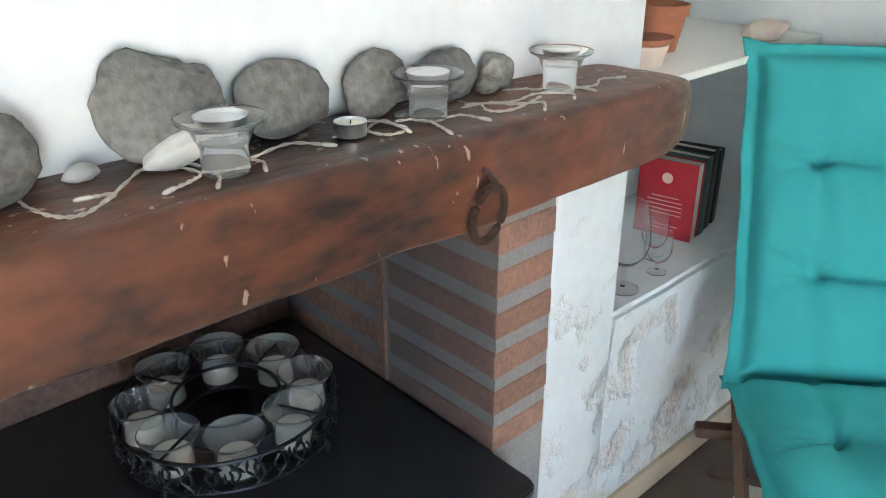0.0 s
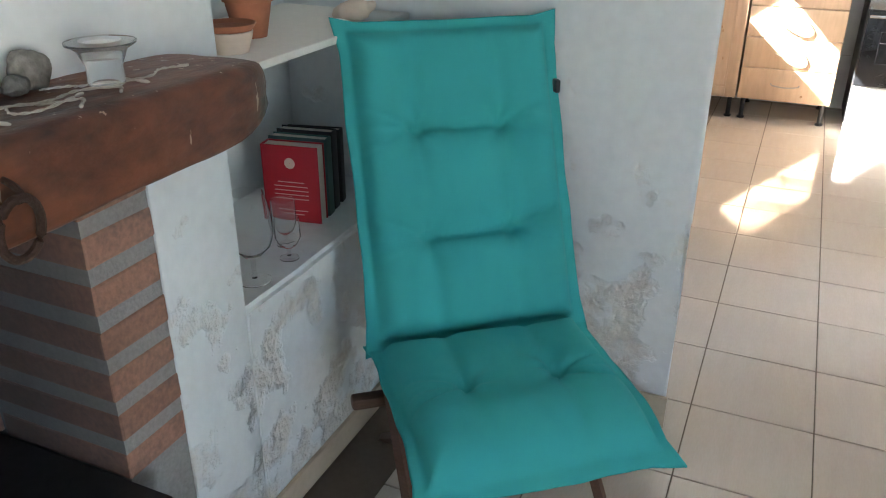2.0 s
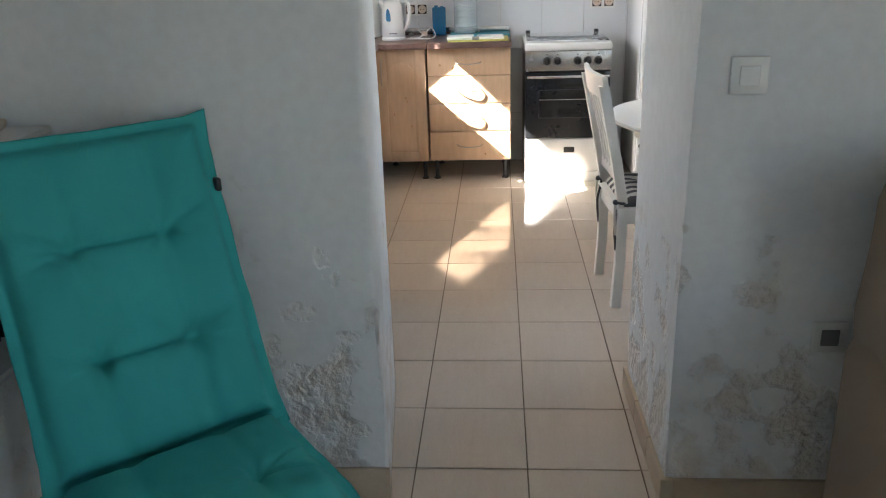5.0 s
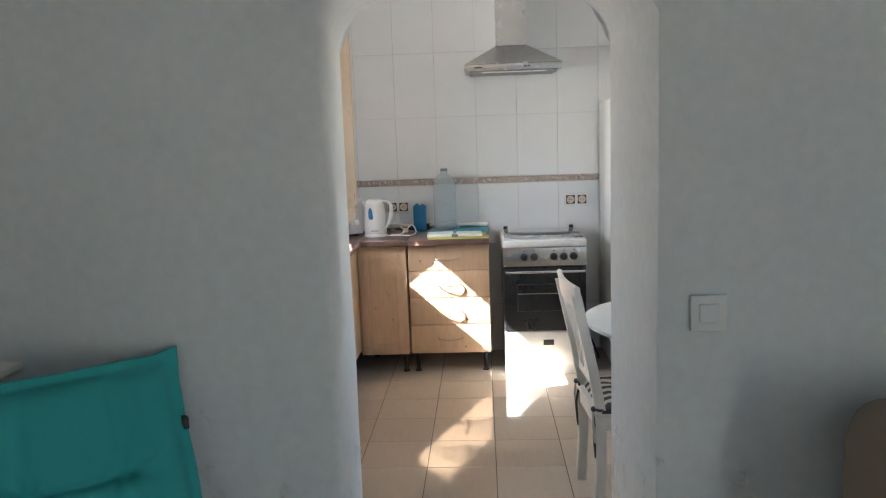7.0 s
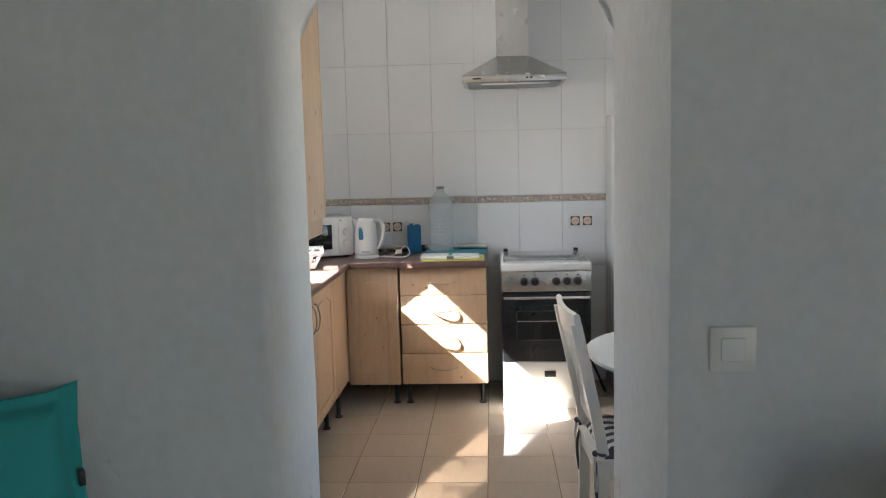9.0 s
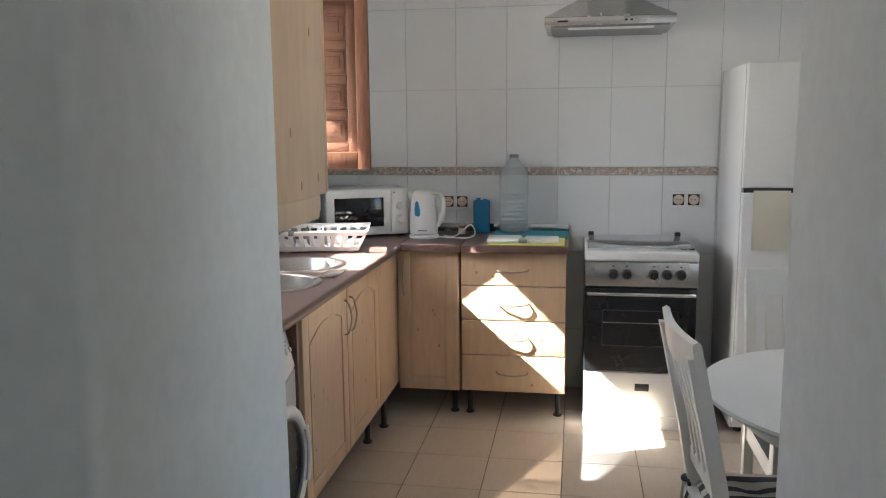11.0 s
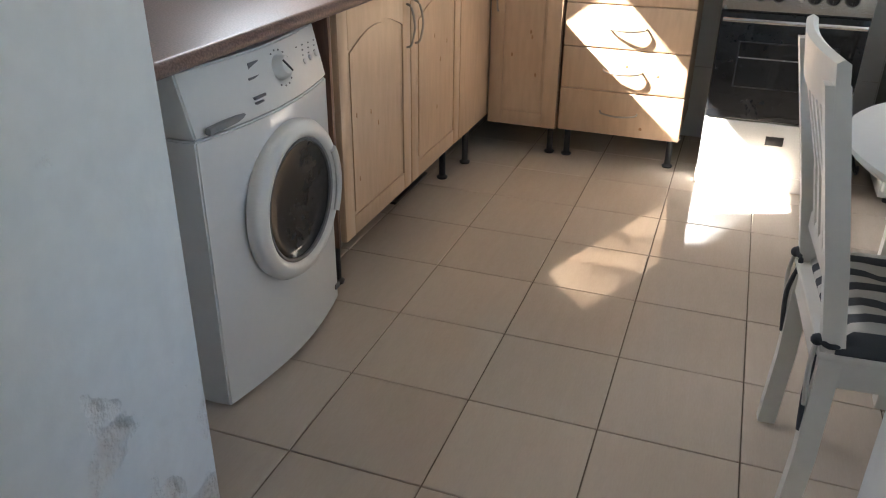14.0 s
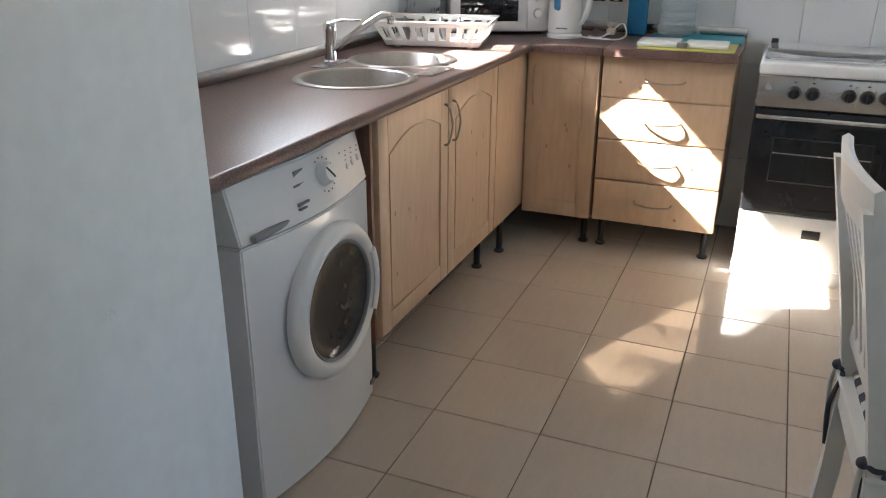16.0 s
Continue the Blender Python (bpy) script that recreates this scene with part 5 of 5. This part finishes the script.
def prism_path(pts, hx, hy):
    """A bar of rectangular section through points that share one y."""
    bm = bmesh.new()
    rings = [[bm.verts.new((x + sx * hx, y + sy * hy, z)) for sx, sy in ((-1, -1), (1, -1), (1, 1), (-1, 1))] for x, y, z in pts]
    for a, b in zip(rings, rings[1:]):
        for k in range(4):
            bm.faces.new((a[k], a[(k + 1) % 4], b[(k + 1) % 4], b[k]))
    bm.faces.new(rings[0][::-1])
    bm.faces.new(rings[-1])
    return bm


def seat_cushion(m):
    cu = thing("seat_cushion", "charcoal and white striped chair cushion tied with cords", "cushion", m, "striped seat cushions")
    n = 13
    w, d = 0.41, 0.40
    for k in range(n):
        y0, y1 = -w / 2 + w * k / n, -w / 2 + w * (k + 1) / n
        bm = bmesh.new()
        nx = 14
        rows = []
        for j in range(4):
            y = y0 + (y1 - y0) * j / 3
            rows.append([])
            for i in range(nx + 1):
                x = d * i / nx
                e = min(x, d - x, y + w / 2, w / 2 - y)
                z = 0.04 * (1 - math.exp(-max(e, 0) / 0.02))
                for bx_, by_ in ((0.13, -0.07), (0.13, 0.07), (0.27, -0.07), (0.27, 0.07)):
                    z -= 0.016 * math.exp(-((x - bx_) ** 2 + (y - by_) ** 2) / 0.0016)
                rows[-1].append((bm.verts.new((x, y, 0.005 + max(z, 0.002))), bm.verts.new((x, y, 0.0))))
        for ra, rb in zip(rows, rows[1:]):
            for i in range(nx):
                bm.faces.new((ra[i][0], ra[i + 1][0], rb[i + 1][0], rb[i][0]))
                bm.faces.new((ra[i][1], rb[i][1], rb[i + 1][1], ra[i + 1][1]))
            bm.faces.new((ra[0][0], rb[0][0], rb[0][1], ra[0][1]))
            bm.faces.new((rb[nx][0], ra[nx][0], ra[nx][1], rb[nx][1]))
        if k in (0, n - 1):
            r = rows[0] if k == 0 else rows[-1]
            for i in range(nx):
                bm.faces.new((r[i][0], r[i][1], r[i + 1][1], r[i + 1][0]))
        bmesh.ops.recalc_face_normals(bm, faces=bm.faces[:])
        part("stripe", bm, M_STRIPE_D if k % 2 == 0 else M_STRIPE_L, cu, shade=60)
    for s in (-1, 1):
        y = s * 0.185
        part("tie_cord", tube(smooth_path([(0.02, y, 0.012), (-0.012, y + s * 0.02, 0.015), (-0.03, y, 0.02), (-0.02, y - s * 0.02, 0.0), (-0.03, y + s * 0.005, -0.09), (-0.022, y, -0.19)], 6), 0.0055, 8), M_STRIPE_D, cu, "dark twisted tie cord")
        part("tie_cord", tube(smooth_path([(-0.03, y, 0.02), (-0.035, y + s * 0.012, -0.04), (-0.028, y + s * 0.016, -0.12)], 6), 0.005, 8), M_STRIPE_L, cu, "pale tie cord end")
        bm = bmesh.new()
        bmesh.ops.create_icosphere(bm, subdivisions=2, radius=0.012)
        part("knot", bm, M_STRIPE_D, cu, m=pose(-0.03, y, 0.015))
    return cu


C1 = pose(0.848, 3.432, 0, 0, 0, 4)
dining_chair(C1, "white painted slat-back dining chair pushed under the round table")
seat_cushion(C1 @ pose(0.022, 0, 0.447))
C2 = pose(1.31, 4.22, 0, 0, 0, -90)
dining_chair(C2, "white painted slat-back dining chair on the far side of the table")
seat_cushion(C2 @ pose(0.022, 0, 0.447))

# things on the worktops
rack = thing("dish_rack", "white plastic dish drainer with arched holes", "dish rack", pose(-0.72, 5.02, CT, 0, 0, 12))
bm = bmesh.new()
W0, W1, D0, D1, HH = 0.19, 0.235, 0.12, 0.165, 0.105


def rack_wall(p0, p1, q0, q1, holes):
    """One sloping side with a row of openings: posts between a base strip and a top strip."""
    def at(u, v):
        b = Vector(p0).lerp(Vector(p1), u)
        t = Vector(q0).lerp(Vector(q1), u)
        return b.lerp(t, v)
    g = bmesh.new()
    for u0, u1, v0, v1 in [(0, 1, 0, 0.22), (0, 1, 0.80, 1)] + [((k + 0.0) / holes - 0.022, k / holes + 0.022, 0.2, 0.82) for k in range(holes + 1)]:
        u0, u1 = max(0, u0), min(1, u1)
        nrm = (at(1, 0) - at(0, 0)).cross(at(0, 1) - at(0, 0)).normalized() * 0.0022
        vs = [g.verts.new(at(u, v) + nrm * s) for u in (u0, u1) for v in (v0, v1) for s in (-1, 1)]
        bmesh.ops.convex_hull(g, input=vs)
    return g


cb = [(-W0, -D0, 0.012), (W0, -D0, 0.012), (W0, D0, 0.012), (-W0, D0, 0.012)]
ctp = [(-W1, -D1, HH), (W1, -D1, HH), (W1, D1, HH), (-W1, D1, HH)]
for i, n in ((0, 9), (1, 6), (2, 9), (3, 6)):
    part("side", rack_wall(cb[i], cb[(i + 1) % 4], ctp[i], ctp[(i + 1) % 4], n), M_PLASTIC, rack, shade=0)
part("rim", tube([Vector(c) for c in ctp], 0.007, 8, closed=True, flat=0.6), M_PLASTIC, rack)
part("tray", B(-W0, W0, -D0, D0, 0.008, 0.013), M_PLASTIC, rack)
for x in (-0.15, 0.15):
    for y in (-0.09, 0.09):
        part("foot", lathe([(0.001, 0), (0.012, 0), (0.012, 0.01)], 12, (x, y, 0)), M_PLASTIC, rack)
for k in range(4):
    plate = thing("plate", "dark plate standing in the dish drainer", "plate", pose(-0.86 + 0.075 * k, 4.99 + 0.018 * k, CT + 0.063, 0, 80, 12), "plates in the rack")
    part("dish", lathe([(0.001, 0.004), (0.035, 0.004), (0.048, 0.012), (0.05, 0.012), (0.037, 0.0), (0.001, 0.0)], 32), M_GREY, plate)

mw = thing("microwave", "white microwave oven with a dark window and two dials", "microwave", pose(-0.655, 5.575, CT, 0, 0, 26))
part("body", B(-0.225, 0.225, -0.13, 0.17, 0.012, 0.262, bevel=0.008, seg=3), M_ENAMEL, mw)
part("door", B(-0.223, 0.125, -0.142, -0.128, 0.016, 0.258, bevel=0.005), M_PLASTIC, mw)
part("door_window", B(-0.18, 0.085, -0.1445, -0.141, 0.06, 0.215, bevel=0.001), M_OVENGLASS, mw, "dark door window")
part("control_panel", B(0.128, 0.223, -0.14, -0.128, 0.016, 0.258, bevel=0.004), M_PLASTIC, mw)
for z in (0.095, 0.165):
    part("dial", lathe([(0.001, 0.018), (0.018, 0.018), (0.022, 0.0)], 20), M_PLASTIC, mw, "round white dial", m=pose(0.176, -0.14, z, 90, 0, 0))
part("print_mark", B(0.14, 0.15, -0.1415, -0.1395, 0.235, 0.243), M_PRINT, mw)
for x in (-0.19, 0.19):
    part("foot", B(x - 0.012, x + 0.012, -0.1, 0.1, 0, 0.014), M_DARK, mw)
bm = bmesh.new()
bmesh.ops.create_icosphere(bm, subdivisions=4, radius=0.1)
for v in bm.verts:
    d = v.co.normalized()
    k = 1 + 0.35 * noise.noise(d * 2.2) + 0.12 * noise.noise(d * 6)
    v.co = Vector((d.x * 0.075 * k, d.y * 0.06 * k, max(d.z * 0.12 * k, -0.11)))
zm = min(v.co.z for v in bm.verts)
tagged(part("plastic_bag", bm, M_BAG, None, shade=25, m=pose(-0.925, 5.32, CT - zm)), "crumpled clear plastic bag beside the microwave", "bag")

kt = thing("kettle", "white electric kettle with an oval blue water gauge", "kettle", pose(-0.30, 5.50, CT, 0, 0, 0))
part("base", lathe([(0.001, 0), (0.078, 0), (0.08, 0.012), (0.07, 0.022), (0.001, 0.024)], 32), M_PLASTIC, kt)
part("body", lathe([(0.074, 0.024), (0.076, 0.03), (0.072, 0.12), (0.062, 0.215), (0.056, 0.24), (0.04, 0.252), (0.001, 0.256)], 40), M_PLASTIC, kt, shade=60)
part("handle", tube(smooth_path([(0.05, -0.012, 0.235), (0.09, -0.02, 0.236), (0.112, -0.025, 0.2), (0.108, -0.025, 0.13), (0.085, -0.02, 0.075), (0.066, -0.015, 0.06)], 6), 0.0125, 10, flat=0.8), M_PLASTIC, kt)
part("spout", tube([(-0.05, 0, 0.205), (-0.07, 0, 0.232), (-0.082, 0, 0.24)], [0.02, 0.016, 0.011], 12), M_PLASTIC, kt)
bm = lathe([(0.001, 0.004), (0.7, 0.003), (1.0, 0.0)], 24)
for v in bm.verts:
    v.co = Vector((v.co.x * 0.017, v.co.y * 0.06, v.co.z))
part("water_gauge", bm, M_BLUE, kt, "dark blue oval water gauge", m=pose(-0.022, -0.066, 0.14, 94, 0, -20))
part("print_bar", B(-0.02, 0.03, -0.0765, -0.0745, 0.042, 0.047), M_PRINT, kt)
cord = thing("power_cord", "white coiled power cord lying on the worktop", "cable")
part("cable", tube(smooth_path([(-0.22, 5.50, CT + 0.004), (-0.12, 5.47, CT + 0.004), (-0.05, 5.48, CT + 0.004), (-0.03, 5.55, CT + 0.02), (-0.06, 5.60, CT + 0.06), (-0.10, 5.58, CT + 0.03), (-0.14, 5.53, CT + 0.004), (-0.2, 5.55, CT + 0.004)], 8), 0.0035, 8), M_PLASTIC, cord)
part("plug", B(-0.125, -0.085, 5.565, 5.60, CT + 0.01, CT + 0.04, bevel=0.008), M_CREAM, cord)

ice = thing("ice_pack", "flat blue plastic ice pack standing on end", "ice pack", pose(-0.012, 5.70, CT))
part("block", B(-0.045, 0.045, -0.014, 0.014, 0, 0.185, bevel=0.009, seg=3), M_BLUE, ice)
part("cap", lathe([(0.012, 0), (0.012, 0.012), (0.001, 0.013)], 16, (-0.018, 0, 0.184)), M_BLUE, ice)
part("cap", lathe([(0.012, 0), (0.012, 0.006), (0.001, 0.007)], 16, (0.02, 0, 0.184)), M_BLUE, ice)

mat_t = tagged(part("cutting_mat", B(0.06, 0.462, 5.50, 5.775, CT + 0.0005, CT + 0.010, bevel=0.003), M_MATT, None), "thin teal mat under the bottle on the worktop", "mat")
brd = tagged(part("cutting_board", B(0.07, 0.45, 5.235, 5.50, CT + 0.0005, CT + 0.008, bevel=0.003), M_YEL, None), "yellow-green cutting board under a white box lid", "cutting board")
bx1 = thing("flat_box", "two flat white plastic lids with a grey clip on the board", "box", pose(0.25, 5.36, CT + 0.0085, 0, 0, 2))
part("lid", B(-0.19, -0.02, -0.09, 0.09, 0, 0.018, bevel=0.006), M_PLASTIC, bx1)
part("lid", B(0.0, 0.17, -0.085, 0.085, 0, 0.016, bevel=0.006), M_PLASTIC, bx1)
part("clip", B(-0.03, 0.012, -0.1, -0.07, 0, 0.02, bevel=0.003), M_GREY, bx1)

bt = thing("water_bottle", "large empty clear ribbed plastic water bottle", "bottle", pose(0.168, 5.68, CT + 0.0105))
prof = [(0.001, 0.004), (0.06, 0.0), (0.076, 0.006)]
for k in range(9):
    z = 0.02 + 0.024 * k
    prof += [(0.079, z), (0.079, z + 0.012), (0.074, z + 0.018)]
prof += [(0.079, 0.245), (0.08, 0.29), (0.074, 0.325), (0.058, 0.355), (0.036, 0.38), (0.024, 0.395), (0.0235, 0.412)]
part("bottle_body", lathe(prof + [(r - 0.0012, z) for r, z in prof[::-1]], 36), M_PET, bt, shade=60)
part("cap", lathe([(0.025, 0.408), (0.0255, 0.425), (0.001, 0.427)], 24), M_GREY, bt, "grey-blue screw cap")


def double_socket(x, z):
    d = thing("wall_socket", "double white wall socket on the tiled wall", "socket", pose(x, 5.797, z), "double sockets")
    part("plate", B(-0.083, 0.083, -0.01, 0, -0.042, 0.042, bevel=0.004), M_PLASTIC, d)
    for s in (-0.04, 0.04):
        fr_ = part("insert", B(s - 0.03, s + 0.03, -0.0125, -0.009, -0.03, 0.03, bevel=0.002), M_DARK, d, "dark-edged socket insert")
        part("well", lathe([(0.027, 0.0), (0.027, 0.003), (0.022, 0.003), (0.02, 0.0006), (0.001, 0.0006)], 28), M_CREAM, fr_, m=pose(s, -0.012, 0, 90, 0, 0))
        for q in (-0.009, 0.009):
            part("pin_hole", lathe([(0.001, 0.0012), (0.0032, 0.0012), (0.0032, 0)], 10), M_DARK, fr_, m=pose(s + q, -0.0125, 0, 90, 0, 0))


double_socket(1.09, 1.085)
double_socket(-0.172, 1.068)
grille = tagged(part("loose_plinth", B(-0.60, -0.53, 4.5, 4.85, 0.0005, 0.012, bevel=0.002), M_DARK, None), "dark fallen plinth strip on the floor under the cabinet", "plinth")
hose = thing("gas_hose", "dark gas hose behind the cooker", "hose")
part("tube", tube(smooth_path([(1.10, 5.60, 0.25), (1.16, 5.5, 0.12), (1.20, 5.5, 0.02), (1.22, 5.6, 0.012)], 8), 0.008, 8), M_DARK, hose)

# ---- wall tiles, bricks and floor tiles ----
tile_meshes = {}


def wall_tile(parent, name, w, h, m, material, t=0.008):
    key = (round(w, 3), round(h, 3), material.name)
    if key not in tile_meshes:
        g = 0.0012
        tile_meshes[key] = mesh_of(B(g, w - g, -t, 0, g, h - g, bevel=0.0012, seg=1), material, name)
    return piece(name, tile_meshes[key], parent, m)


ROWS_Z = [(0.0, 0.345), (0.345, 0.79), (0.79, 1.215), (1.262, 1.69), (1.69, 2.13), (2.13, 2.61)]
P = 0.283
for k in range(-5, 6):
    x = 0.40 + P * k
    x0, x1 = max(x, -1.0), min(x + P, 2.2)
    if x1 - x0 < 0.03:
        continue
    for z0, z1 in ROWS_Z:
        wall_tile(wall_k_n, "tile", x1 - x0, z1 - z0, pose(x0, 5.81, z0), M_WTILE)
    wall_tile(wall_k_n, "border_tile", x1 - x0, 0.045, pose(x0, 5.81, 1.216), M_BORDER, 0.0085)
for k in range(12):
    y0, y1 = 5.80 - P * (k + 1), 5.80 - P * k
    y0 = max(y0, 2.587)
    if y1 - y0 < 0.03:
        continue
    for z0, z1 in ROWS_Z + [(1.216, 1.261)]:
        bits = [(y0, y1, z0, z1)]
        if z1 > 1.27 and z0 < 2.2 and y1 > 4.03 and y0 < 4.98:
            bits = [(a, b, z0, z1) for a, b in ((y0, min(y1, 4.03)), (max(y0, 4.98), y1)) if b - a > 0.01]
            if z1 > 2.2:
                bits.append((max(y0, 4.03), min(y1, 4.98), 2.2, z1))
        for a, b, c, d in bits:
            wall_tile(wall_k_w, "border_tile" if d - c < 0.06 else "tile", b - a, d - c, pose(-1.01, a, c, 0, 0, 90), M_BORDER if d - c < 0.06 else M_WTILE)

# bricks of the fireplace pier: narrow front faces and long inner faces
BH, JT = 0.054, 0.028
rb = random.Random(3)
z = 0.43
row = 0
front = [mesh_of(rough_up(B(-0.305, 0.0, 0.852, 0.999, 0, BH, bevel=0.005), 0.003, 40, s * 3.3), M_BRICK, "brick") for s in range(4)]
deep = [mesh_of(rough_up(B(-0.69, -0.33, 0.852, 0.9, 0, BH, bevel=0.005), 0.003, 40, s * 2.7), M_DARKBRICK, "brick") for s in range(3)]
part("corner_joint", B(-1.035, -1.012, 0.846, 0.87, 0.44, 1.03), M_DARKBRICK, fireplace, "vertical dark joint")
while z < 1.02:
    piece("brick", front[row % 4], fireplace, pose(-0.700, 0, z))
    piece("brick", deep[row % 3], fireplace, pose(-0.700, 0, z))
    z += BH + JT
    row += 1

tile = mesh_of(B(0.0016, 0.3284, 0.0016, 0.3284, -0.008, 0, bevel=0.0015, seg=1), M_TILE, "floor_tile")
for i in range(-4, 8):
    for j in range(-16, 8):
        x, y = 0.131 + 0.33 * i, 3.427 + 0.33 * j
        if x < -0.72 and y < 1.7:
            continue
        if len([1 for o in floor.children]) < 299:
            piece("floor_tile", tile, floor, pose(x, y, 0))
